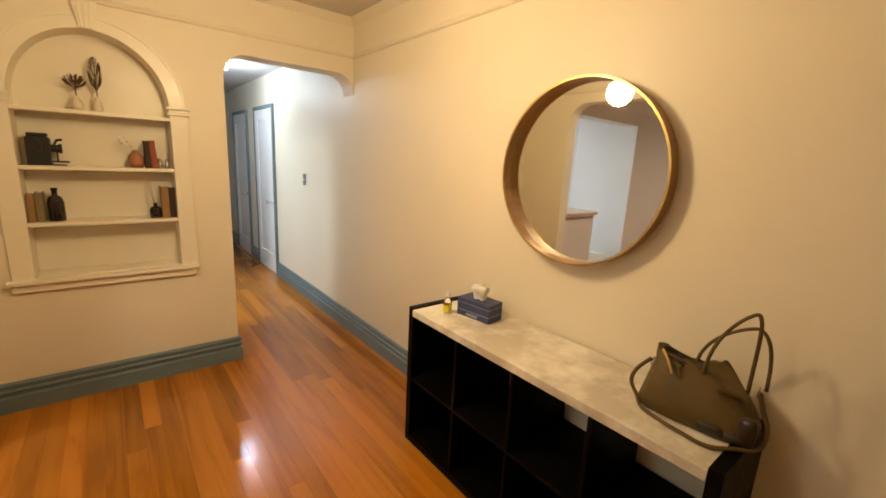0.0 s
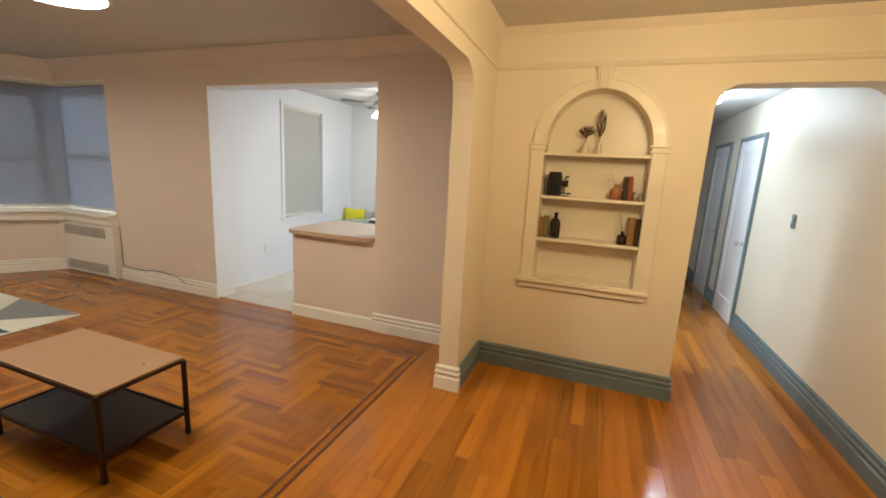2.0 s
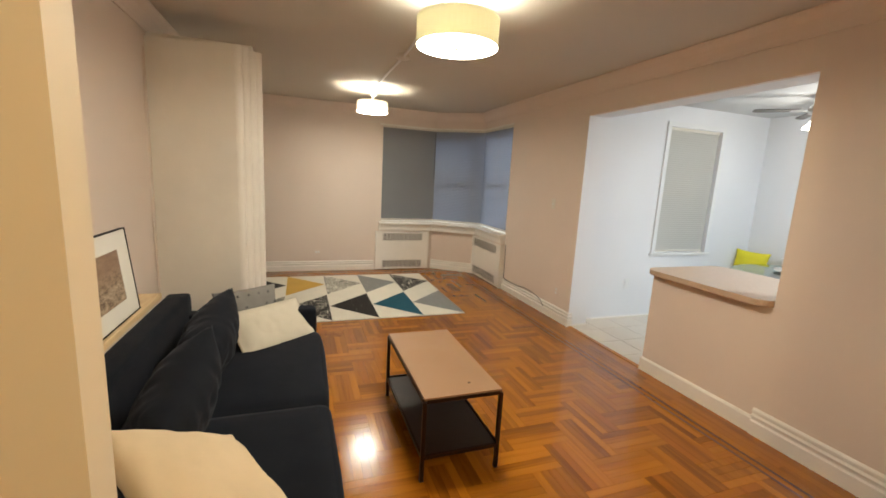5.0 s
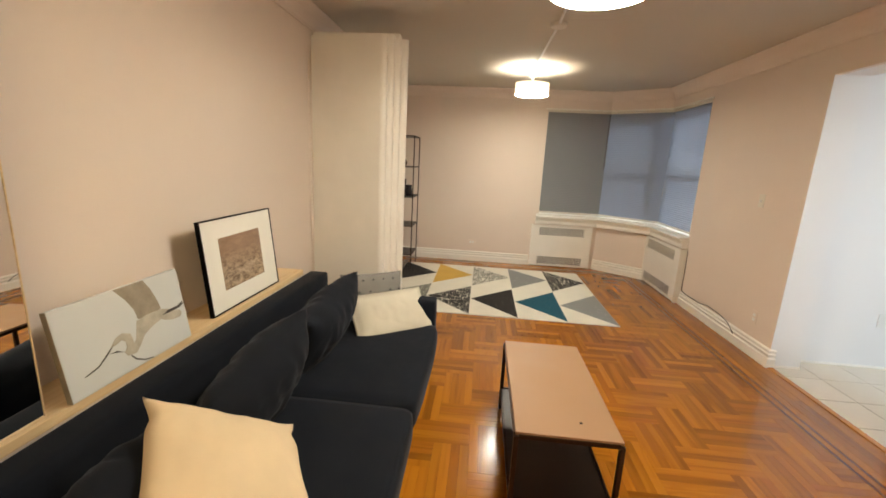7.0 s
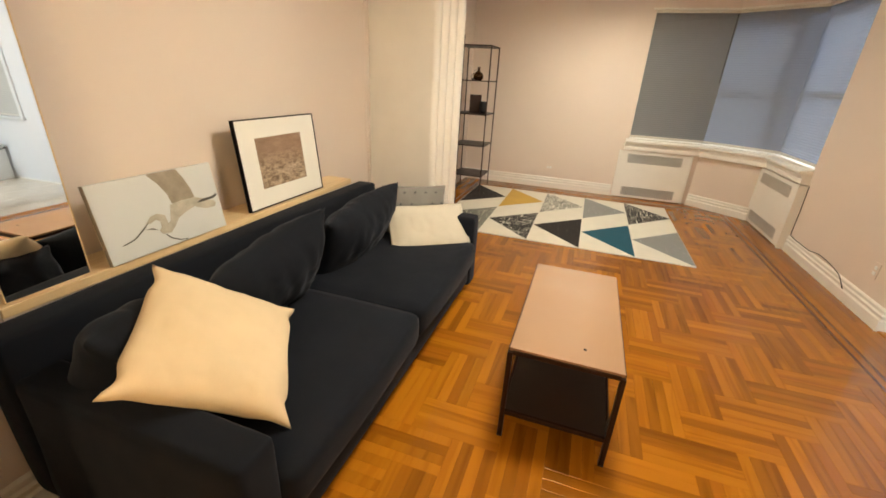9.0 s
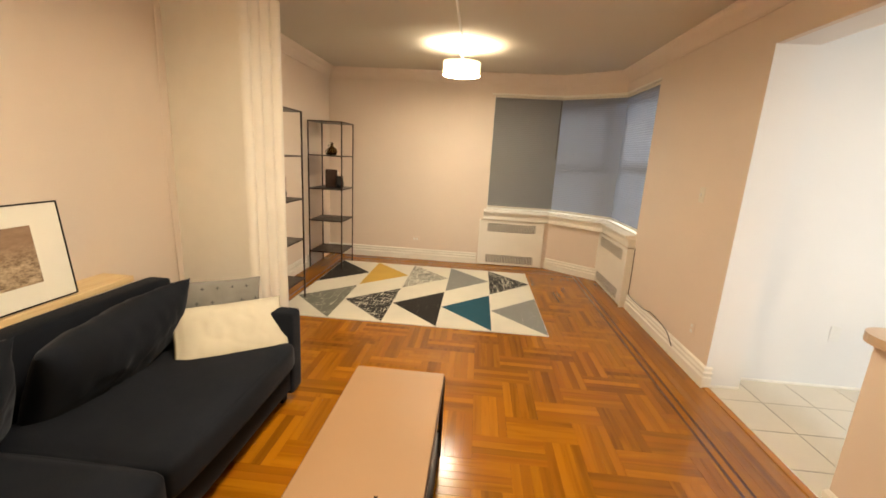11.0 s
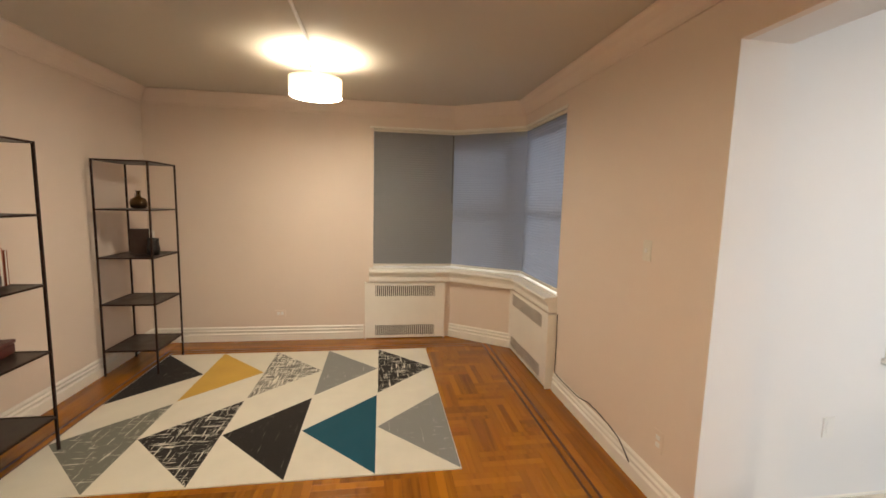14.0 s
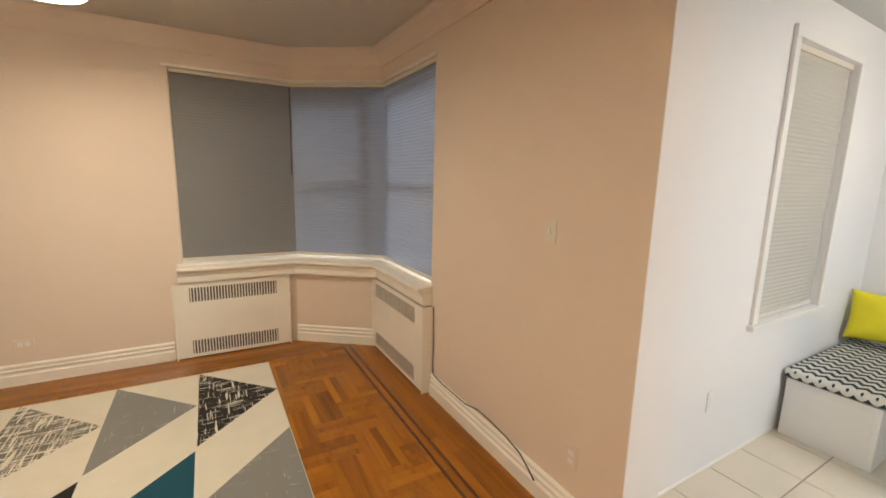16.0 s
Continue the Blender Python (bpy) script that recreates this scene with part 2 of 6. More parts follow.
def woven(name, colour, back, lo, hi, stretch=(2, 30, 6)):
    """Rug pile in one colour, scratched with lines of another."""
    m, nt, b = material(name)
    n1, n2 = noise_of(nt, 2.6, 3, stretch, 0.6), noise_of(nt, 2.6, 3, (stretch[1], stretch[0], 9), 0.6)
    mx = nt.nodes.new("ShaderNodeMath")
    mx.operation = "MAXIMUM"
    nt.links.new(n1, mx.inputs[0])
    nt.links.new(n2, mx.inputs[1])
    nt.links.new(mixed(nt, ramp(nt, mx.outputs[0], lo, hi), colour, back), b.inputs["Base Color"])
    b.inputs["Roughness"].default_value = 1.0
    bumped(nt, b, noise_of(nt, 400), 0.6)
    return m


CR = (0.70, 0.66, 0.56)
M_RBLACK = woven("black_rug_pile", (0.016, 0.013, 0.011), (0.20, 0.18, 0.15), 0.67, 0.72)
M_RPRINT = woven("black_and_cream_rug_print", (0.02, 0.017, 0.015), CR, 0.59, 0.62)
M_RGREYP = woven("grey_green_and_cream_rug_print", (0.17, 0.17, 0.14), CR, 0.62, 0.66)
M_RFAINT = woven("faint_grey_rug_print", (0.16, 0.15, 0.13), CR, 0.535, 0.575)
M_RGREY = woven("grey_rug_pile", (0.22, 0.22, 0.21), (0.45, 0.43, 0.40), 0.66, 0.70)
M_RTEAL = plain("teal_rug_pile", (0.006, 0.075, 0.115), 1.0, vary=0.1, bump=0.8, grain=400)
M_RYELLOW = plain("mustard_rug_pile", (0.58, 0.36, 0.07), 1.0, vary=0.1, bump=0.8, grain=400)


def glow(name, colour, strength):
    m, nt, b = material(name)
    b.inputs["Base Color"].default_value = (*colour, 1)
    b.inputs["Emission Color"].default_value, b.inputs["Emission Strength"].default_value = (*colour, 1), strength
    return m


def cloth_through(name, colour, through_colour, share):
    """A thin cloth that lets part of the light through; fine horizontal cells."""
    m, nt, b = material(name)
    tr, mx = nt.nodes.new("ShaderNodeBsdfTranslucent"), nt.nodes.new("ShaderNodeMixShader")
    b.inputs["Base Color"].default_value, b.inputs["Roughness"].default_value = (*colour, 1), 0.9
    nt.links.new(mixed(nt, ramp(nt, noise_of(nt, 2, 2), 0.3, 0.7), tuple(c * 0.97 for c in colour), colour), b.inputs["Base Color"])
    tr.inputs[0].default_value = (*through_colour, 1)
    mx.inputs[0].default_value = share
    out = nt.nodes["Material Output"]
    nt.links.new(b.outputs[0], mx.inputs[1])
    nt.links.new(tr.outputs[0], mx.inputs[2])
    nt.links.new(mx.outputs[0], out.inputs[0])
    return m


def glass(name, colour=(1, 1, 1), rough=0.0):
    m, nt, b = material(name)
    b.inputs["Base Color"].default_value = (*colour, 1)
    b.inputs["Transmission Weight"].default_value, b.inputs["Roughness"].default_value, b.inputs["IOR"].default_value = 1.0, rough, 1.45
    return m


def mirror_of(name):
    m, nt, b = material(name)
    b.inputs["Base Color"].default_value = (0.88, 0.89, 0.88, 1)
    b.inputs["Metallic"].default_value, b.inputs["Roughness"].default_value = 1.0, 0.015
    return m


M_MIRROR = mirror_of("silvered_mirror")
M_GLASS = glass("clear_glass")
M_TGLASS = glass("greenish_table_glass", (0.62, 0.76, 0.72))
M_AMBER = glass("smoky_bottle_glass", (0.35, 0.25, 0.12))
M_SHADE = cloth_through("grey_cellular_shade_cloth", (0.25, 0.25, 0.245), (0.25, 0.31, 0.45), 0.30)
# same blind cloth as M_SHADE, with the dimmer west daylight put into its colours
M_SHADEW = cloth_through("grey_shade_cloth_dim_daylight", (0.25, 0.25, 0.25), (0.18, 0.20, 0.25), 0.2)
M_KSHADE = cloth_through("cream_cellular_shade_cloth", (0.66, 0.63, 0.56), (0.50, 0.54, 0.56), 0.28)
M_DRUM = cloth_through("cream_lamp_linen", (0.64, 0.63, 0.52), (0.52, 0.50, 0.38), 0.26)
M_DRUMPALE = cloth_through("white_lamp_linen", (0.66, 0.65, 0.60), (0.66, 0.62, 0.54), 0.42)
M_DIFFUSE = glow("lit_drum_diffuser", (1.0, 0.87, 0.70), 56.0)
M_BELL = glow("lit_frosted_bell", (1.0, 0.74, 0.42), 9.0)
M_KBELL = glow("lit_kitchen_bell", (1.0, 0.86, 0.72), 8.0)
M_BULB = glow("lit_hall_bulb", (1.0, 0.95, 0.88), 10.0)


def stone(name):
    m, nt, b = material(name)
    w = noise_of(nt, 3.2, 9, (1, 1, 1), 0.65)
    nt.links.new(mixed(nt, ramp(nt, w, 0.42, 0.6), (0.52, 0.47, 0.39), (0.82, 0.79, 0.71)), b.inputs["Base Color"])
    b.inputs["Roughness"].default_value = 0.33
    return m


M_MARBLE = stone("veined_marble_film")


def zigzag(name):
    """Chevron cloth in navy, grey and white."""
    m, nt, b = material(name)
    tc, sp = nt.nodes.new("ShaderNodeTexCoord"), nt.nodes.new("ShaderNodeSeparateXYZ")
    nt.links.new(tc.outputs["Object"], sp.inputs[0])

    def op(kind, a, c, d=None):
        n = nt.nodes.new("ShaderNodeMath")
        n.operation = kind
        for i, v in enumerate((a, c, d)):
            if hasattr(v, "links"):
                nt.links.new(v, n.inputs[i])
            elif v is not None:
                n.inputs[i].default_value = v
        return n.outputs[0]
    tri = op("MULTIPLY", op("PINGPONG", sp.outputs[0], 0.03), 1.25)
    v = op("FRACT", op("MULTIPLY", op("ADD", op("SUBTRACT", sp.outputs[1], sp.outputs[2]), tri), 13.0), None)
    dark = op("LESS_THAN", v, 0.48)
    col = mixed(nt, dark, (0.66, 0.66, 0.62), (0.03, 0.045, 0.055))
    nt.links.new(col, b.inputs["Base Color"])
    b.inputs["Roughness"].default_value = 0.95
    return m


M_ZIG = zigzag("chevron_cushion_cloth")


def photo(name):
    """A brown field: smooth and dusky above, rough clods with pale flecks below."""
    m, nt, b = material(name)
    tc, sp = nt.nodes.new("ShaderNodeTexCoord"), nt.nodes.new("ShaderNodeSeparateXYZ")
    nt.links.new(tc.outputs["Generated"], sp.inputs[0])
    clods = ramp(nt, noise_of(nt, 22, 8, (1, 1, 2.2), 0.75), 0.40, 0.62)
    low = mixed(nt, clods, (0.13, 0.08, 0.045), (0.52, 0.40, 0.28))
    high = mixed(nt, ramp(nt, noise_of(nt, 9, 6, (1, 1, 3), 0.6), 0.3, 0.7), (0.22, 0.135, 0.085), (0.34, 0.225, 0.15))
    nt.links.new(mixed(nt, ramp(nt, sp.outputs[2], 0.35, 0.75), low, high), b.inputs["Base Color"])
    b.inputs["Roughness"].default_value = 0.5
    return m


M_PHOTO = photo("brown_landscape_print")
M_PALE = plain("pale_blue_grey_print", (0.60, 0.62, 0.62), 0.5, vary=0.03)
M_HERON = plain("taupe_print_ink", (0.33, 0.28, 0.21), 0.6, vary=0.3, scale=25)
M_HERONPALE = plain("pale_taupe_print_ink", (0.50, 0.46, 0.38), 0.6, vary=0.3, scale=25)
M_HERONDARK = plain("dark_print_ink", (0.05, 0.045, 0.04), 0.6)


# ---- mesh helpers ----
def add_box(bm, x0, x1, y0, y1, z0, z1, m=None):
    """A box between two corners; m turns or moves it."""
    vs = [bm.verts.new((x, y, z)) for x in (x0, x1) for y in (y0, y1) for z in (z0, z1)]
    if m is not None:
        for v in vs:
            v.co = m @ v.co
    flip = (x1 - x0) * (y1 - y0) * (z1 - z0) < 0
    for q in ((0, 1, 3, 2), (4, 6, 7, 5), (0, 4, 5, 1), (2, 3, 7, 6), (0, 2, 6, 4), (1, 5, 7, 3)):
        bm.faces.new([vs[i] for i in (q[::-1] if flip else q)])
    return vs


def prism(bm, ring, lo, hi, m=None):
    """A ring of (x, y) raised from z lo to hi; m turns it into place."""
    a = [bm.verts.new((x, y, lo)) for x, y in ring]
    b = [bm.verts.new((x, y, hi)) for x, y in ring]
    n = len(ring)
    faces = [bm.faces.new(a[::-1]), bm.faces.new(b)]
    faces += [bm.faces.new((a[i], a[(i + 1) % n], b[(i + 1) % n], b[i])) for i in range(n)]
    if m is not None:
        for v in a + b:
            v.co = m @ v.co
    return faces


def tube(bm, points, r, sides=8, closed=False):
    """A round rod along points."""
    pts = [Vector(p) for p in points]
    n, rings = len(pts), []
    up = None
    for i, p in enumerate(pts):
        d = (pts[(i + 1) % n] - pts[i - 1]) if closed or 0 < i < n - 1 else (pts[1] - pts[0] if i == 0 else pts[-1] - pts[-2])
        d.normalize()
        if up is None:
            up = d.orthogonal().normalized()
        up = (up - d * up.dot(d)).normalized()
        side = d.cross(up)
        rr = r[i] if isinstance(r, (list, tuple)) else r
        rings.append([bm.verts.new(p + (up * math.cos(a) + side * math.sin(a)) * rr) for a in (2 * math.pi * k / sides for k in range(sides))])
    for i in range(n if closed else n - 1):
        a, b = rings[i], rings[(i + 1) % n]
        for k in range(sides):
            bm.faces.new((a[k], a[(k + 1) % sides], b[(k + 1) % sides], b[k]))
    if not closed:
        bm.faces.new(rings[0][::-1])
        bm.faces.new(rings[-1])


def lathe(bm, profile, sides=24, at=(0, 0, 0), caps=True):
    """A profile of (radius, z) turned round the upright axis through at."""
    rings = []
    for r, z in profile:
        rings.append([bm.verts.new((at[0] + r * math.cos(a), at[1] + r * math.sin(a), at[2] + z)) for a in (2 * math.pi * k / sides for k in range(sides))])
    for a, b in zip(rings, rings[1:]):
        for k in range(sides):
            bm.faces.new((a[k], a[(k + 1) % sides], b[(k + 1) % sides], b[k]))
    if caps and profile[0] != profile[-1]:
        bm.faces.new(rings[0][::-1])
        bm.faces.new(rings[-1])


def part(name, bm, mat, parent=None, label="", bevel=0.0, smooth=False, seg=2):
    """Links a bmesh as one mesh object, under a thing where one is given."""
    bmesh.ops.recalc_face_normals(bm, faces=bm.faces)
    me = bpy.data.meshes.new(name)
    bm.to_mesh(me)
    bm.free()
    me.materials.append(mat)
    ob = new(name, me)
    ob.parent = parent
    if smooth:
        me.shade_smooth()
    if bevel:
        mod = ob.modifiers.new("bevel", "BEVEL")
        mod.width, mod.segments, mod.limit_method, mod.angle_limit = bevel, seg, "ANGLE", radians(35)
    if label:
        ob["label"] = label
    return ob


def boxes(name, mat, spans, parent=None, label="", bevel=0.0):
    bm = bmesh.new()
    for s in spans:
        add_box(bm, *s)
    return part(name, bm, mat, parent, label, bevel)


def thing(name, label, category, at=(0, 0, 0), turn=0.0, group=""):
    e = new(name)
    e.empty_display_size = 0.1
    e.matrix_world = pose(*at, 0, 0, turn)
    return tagged(e, label, category, group)


def structure(ob, label=""):
    return tagged(ob, label, kind="structure")


# ---- the rooms ----
XE, YN, XP0, XP1 = 2.03, 3.50, -0.46, -0.32      # entry: east wall, niche wall, pier wall between entry and living room
XW, YL, YS = -6.44, 3.65, -0.19                  # living room: west, north and south walls
KX, KY, KE = -3.56, 6.55, 1.00                   # kitchen: west, north, east
ZE, ZL, ZK = 2.565, 2.60, 2.53                   # ceilings
C1, C2 = (XW, 2.99), (-5.96, YL)                 # the cut corner with its window
XPS = -0.388                                     # the living room face south of the arch
SY, HY = -1.6, 8.56                              # south end of the entry, far end of the hall
TILE_Y = 3.69


def wall(name, mat, spans, label=""):
    return structure(boxes(name, mat, spans), label)


def columns(bm, us, low, top, y0, y1):
    """Wall above a curved head: prisms between neighbouring u, from low(u) up to top."""
    for u0, u1 in zip(us, us[1:]):
        prism(bm, [(u0, low(u0)), (u1, low(u1)), (u1, top), (u0, top)], -y1, -y0, pose(0, 0, 0, 90))


def corner_head(u, a, b, z, r):
    d = min(u - a, b - u)
    return z if d >= r else z - r + math.sqrt(max(0, r * r - (r - max(d, 0)) ** 2))


def sweep(bm, path, profile, closed=False):
    """A moulding: a profile of (out, z) carried along a plan path with mitred corners; out is to the left of the way."""
    pts = [Vector((*p, 0)) for p in path]
    n = len(pts)
    rings = []
    for i, p in enumerate(pts):
        a = (p - pts[i - 1]).normalized() if i > 0 or closed else None
        b = (pts[(i + 1) % n] - p).normalized() if i < n - 1 or closed else None
        a, b = a or b, b or a
        na, nb = Vector((-a.y, a.x, 0)), Vector((-b.y, b.x, 0))
        m = (na + nb) / max(0.3, 1 + na.dot(nb))
        rings.append([bm.verts.new((p.x + m.x * o, p.y + m.y * o, z)) for o, z in profile])
    k = len(profile)
    for i in range(n if closed else n - 1):
        r, s = rings[i], rings[(i + 1) % n]
        for j in range(k):
            bm.faces.new((r[j], s[j], s[(j + 1) % k], r[(j + 1) % k]))
    if not closed:
        bm.faces.new(rings[0][::-1])
        bm.faces.new(rings[-1])


BASE = [(0, 0), (0.024, 0), (0.024, 0.090), (0.011, 0.098), (0.010, 0.110), (0.021, 0.118), (0.024, 0.129), (0.011, 0.139), (0.010, 0.147), (0.019, 0.155), (0.018, 0.168), (0.006, 0.177), (0, 0.178)]
TRIM_BASE = [(0, 0), (0.024, 0), (0.024, 0.076), (0.012, 0.084), (0.010, 0.096), (0.020, 0.103), (0.023, 0.112), (0.011, 0.121), (0.010, 0.128), (0.018, 0.136), (0.017, 0.147), (0.006, 0.155), (0, 0.156)]
SMALL_BASE = [(0, 0), (0.014, 0), (0.014, 0.10), (0.006, 0.115), (0, 0.118)]
CROWN = [(0, ZL - 0.135), (0.012, ZL - 0.135), (0.016, ZL - 0.115), (0.03, ZL - 0.09), (0.055, ZL - 0.055), (0.085, ZL - 0.03), (0.10, ZL - 0.012), (0.10, ZL - 0.001), (0, ZL - 0.001)]
RAIL = [(0, 2.285), (0.014, 2.288), (0.020, 2.298), (0.014, 2.308), (0.010, 2.318), (0, 2.322)]
COVE = [(0, ZE - 0.05), (0.008, ZE - 0.045), (0.045, ZE - 0.008), (0.05, ZE - 0.001), (0, ZE - 0.001)]


def moulding(name, mat, paths, profile):
    for path in paths:
        bm = bmesh.new()
        sweep(bm, path, profile)
        structure(part(name, bm, mat))


# floor beds under the boards and tiles
structure(boxes("floor_bed_entry", M_GAP, [(-0.77, XE, SY, YN, -0.12, -0.003), (1.10, XE, YN, HY, -0.12, -0.003), (-0.77, XP1, YN, YL, -0.12, -0.003)]))
structure(boxes("floor_bed_living_room", M_GAP, [(XW, -0.77, YS, TILE_Y, -0.12, -0.003)]))
floor_kitchen = structure(boxes("floor_kitchen", M_GROUT, [(KX, 1.10, TILE_Y, KY, -0.12, -0.002)]))
# ceilings
structure(boxes("ceiling_entry", M_CEIL, [(XP1 + 0.001, XE, SY, YN, ZE, ZE + 0.15)]))
structure(boxes("ceiling_living_room", M_CEIL, [(XW - 0.2, XPS - 0.001, YS - 0.2, YL, ZL, ZL + 0.15)]))
structure(boxes("ceiling_kitchen", M_KCEIL, [(KX, KE, YL + 0.20, KY, ZK, ZK + 0.15)]))
structure(boxes("ceiling_hall", M_KCEIL, [(KE, XE, YN + 0.18, HY, 2.45, 2.6)]))
# entry walls
D1, D2, DZ = (5.60, 6.34), (6.80, 7.52), 2.06
wall("wall_east", M_CREAM, [(XE, XE + 0.2, SY, D1[0], 0, 2.75), (XE, XE + 0.2, *D1, DZ, 2.75), (XE, XE + 0.2, D1[1], D2[0], 0, 2.75), (XE, XE + 0.2, *D2, DZ, 2.75), (XE, XE + 0.2, D2[1], HY + 0.2, 0, 2.75), (XE + 0.12, XE + 0.2, D1[0], D2[1], 0, DZ)])
wall("wall_south_entry", M_CREAM, [(XP0, XE + 0.2, SY - 0.2, SY, 0, 2.75)])
bm = bmesh.new()
NX0, NX1, NZ0, NZS = 0.073, 0.778, 0.765, 1.765
NR, NC = (NX1 - NX0) / 2, (NX0 + NX1) / 2
OX, OZ = 1.095, 2.165


def niche_head(u):
    return NZS + math.sqrt(max(0, NR * NR - (u - NC) ** 2)) * 1.08


add_box(bm, XP1, NX0, YN, YN + 0.18, 0, ZE)
add_box(bm, NX0, NX1, YN, YN + 0.18, 0, NZ0)
columns(bm, [NC - NR * math.cos(math.pi * k / 24) for k in range(25)], niche_head, ZE, YN, YN + 0.18)
add_box(bm, NX1, OX, YN, YN + 0.18, 0, ZE)
columns(bm, [OX + (XE - OX) * k / 48 for k in range(49)], lambda u: corner_head(u, OX, XE, OZ, 0.15), ZE, YN, YN + 0.18)
structure(part("wall_north_entry", bm, M_CREAM))
structure(boxes("niche_lining", M_NICHE, [(NX0 - 0.02, NX1 + 0.02, YN + 0.18, YN + 0.20, NZ0 - 0.05, 2.2)]))
# wall between entry and living room, with the wide arch
bm = bmesh.new()
AY0, AY1, AZ = 0.59, 2.95, 2.19
TURN_YZ = Matrix(((0, 0, 1, 0), (1, 0, 0, 0), (0, 1, 0, 0), (0, 0, 0, 1)))
add_box(bm, XPS, XP1, SY, AY0, 0, ZL)
add_box(bm, XP0, XP1, AY1, YL, 0, ZL)
ys = [AY0 + (AY1 - AY0) * k / 90 for k in range(91)]
for u0, u1 in zip(ys, ys[1:]):
    h0, h1 = (corner_head(u, AY0, AY1, AZ, 0.20) for u in (u0, u1))
    lean = min(1, (u0 - AY0) / 0.5)
    prism(bm, [(u0, h0), (u1, h1), (u1, ZL), (u0, ZL)], XPS + (XP0 - XPS) * lean, XP1, TURN_YZ)
structure(part("wall_arch", bm, M_CREAM))
# living room walls
OK0, OK1, OKZ, HW = -3.405, -1.405, 2.265, -2.34
WX1 = -5.015
wall("wall_north_living_room", M_PINK, [(C2[0], WX1, YL, YL + 0.10, 0, 0.745), (C2[0], WX1, YL, YL + 0.10, 2.355, 2.75), (WX1, OK0, YL, YL + 0.10, 0, 2.75), (OK0, OK1, YL, YL + 0.04, OKZ, 2.75), (HW, OK1, YL, YL + 0.14, 0, 0.855), (OK1, XP0, YL, YL + 0.10, 0, 2.75)])
for s in ((KX - 0.2, OK0, YL + 0.10, YL + 0.25, 0, 2.75), (OK0, OK1, YL + 0.04, YL + 0.25, OKZ, 2.75), (OK1, KE, YL + 0.10, YL + 0.25, 0, 2.75)):
    wall("wall_south_kitchen", M_KWHITE, [s])
structure(boxes("opening_jamb", M_KWHITE, [(OK0, OK0 + 0.003, YL + 0.001, YL + 0.10, 0, OKZ)]))
wall("wall_west_living_room", M_PINK, [(XW - 0.25, XW, YS - 0.2, 2.10, 0, 2.75), (XW - 0.25, XW, 2.10, C1[1], 0, 0.745), (XW - 0.25, XW, 2.10, C1[1], 2.355, 2.75)])
Q = Vector((C2[1] - C1[1], -(C2[0] - C1[0]), 0)).normalized()


def out(p, d):
    """A point of the cut corner moved out of the room by d."""
    return (p[0] - Q.x * d, p[1] - Q.y * d)


bm = bmesh.new()
for z0, z1 in ((0, 0.745), (2.355, 2.75)):
    prism(bm, [C1, C2, out(C2, 0.22), out(C1, 0.22)], z0, z1)
structure(part("wall_corner_living_room", bm, M_PINK))
wall("wall_south_living_room", M_PINK, [(XW - 0.25, XPS - 0.001, YS - 0.2, YS, 0, 2.75)])
wall("wall_boxed_corner", M_PINK, [(-0.735, XPS - 0.001, YS, -0.004, 0, ZL)])
# kitchen walls
KW0, KW1, KWZ0, KWZ1 = 4.915, 5.735, 0.795, 2.285
KN0, KN1, KNZ0, KNZ1 = -3.00, -2.10, 0.80, 2.235
wall("wall_west_kitchen", M_KWHITE, [(KX - 0.2, KX, YL + 0.25, KW0, 0, 2.7), (KX - 0.2, KX, KW0, KW1, 0, KWZ0), (KX - 0.2, KX, KW0, KW1, KWZ1, 2.7), (KX - 0.2, KX, KW1, KY + 0.2, 0, 2.7)])
wall("wall_north_kitchen", M_KWHITE, [(KX, KN0, KY, KY + 0.2, 0, 2.7), (KN0, KN1, KY, KY + 0.2, 0, KNZ0), (KN0, KN1, KY, KY + 0.2, KNZ1, 2.7), (KN1, 1.2, KY, KY + 0.2, 0, 2.7)])
wall("wall_east_kitchen", M_KWHITE, [(KE, 1.10, YL + 0.03, 4.30, 0, 2.7), (KE, 1.10, 4.30, 5.50, 2.1, 2.7), (KE, 1.10, 5.50, HY, 0, 2.7)])
wall("wall_end_hall", M_KWHITE, [(KE, XE + 0.2, HY, HY + 0.2, 0, 2.75)])
# skirtings, crown, picture rail
moulding("baseboard_entry", M_BLUE, [[(OX, YN + 0.18), (OX, YN), (XP1, YN), (XP1, AY1 + 0.02)]], BASE)
moulding("baseboard_east", M_BLUE, [[(XE, SY), (XE, D1[0] - 0.045)], [(XE, D1[1] + 0.045), (XE, D2[0] - 0.045)], [(XE, D2[1] + 0.045), (XE, HY), (1.10, HY), (1.10, 5.55)]], BASE)
moulding("baseboard_entry_south", M_BLUE, [[(XP1, AY0 - 0.02), (XP1, SY), (XE, SY)]], BASE)
moulding("baseboard_pier", M_TRIM, [[(XP1, AY1 + 0.02), (XP1, AY1), (XP0, AY1), (XP0, YL), (OK1, YL)], [(XPS, AY0 - 0.0), (XP1, AY0), (XP1, AY0 - 0.02)]], BASE)
moulding("baseboard_counter_wall", M_TRIM, [[(OK1, YL), (HW, YL), (HW, YL + 0.14)]], SMALL_BASE)
moulding("baseboard_living_room", M_TRIM, [[(OK0, YL + 0.04), (OK0, YL), (-4.97, YL)], [C2, C1], [(XW, 2.0), (XW, YS), (-0.735, YS), (-0.735, -0.004), (XPS, -0.004), (XPS, AY0)]], TRIM_BASE)
moulding("baseboard_kitchen", M_TRIM, [[(KX, KY), (KX, YL + 0.25), (OK0, YL + 0.25), (OK0, YL + 0.04)]], [(0, 0), (0.005, 0), (0.005, 0.012), (0, 0.018)])
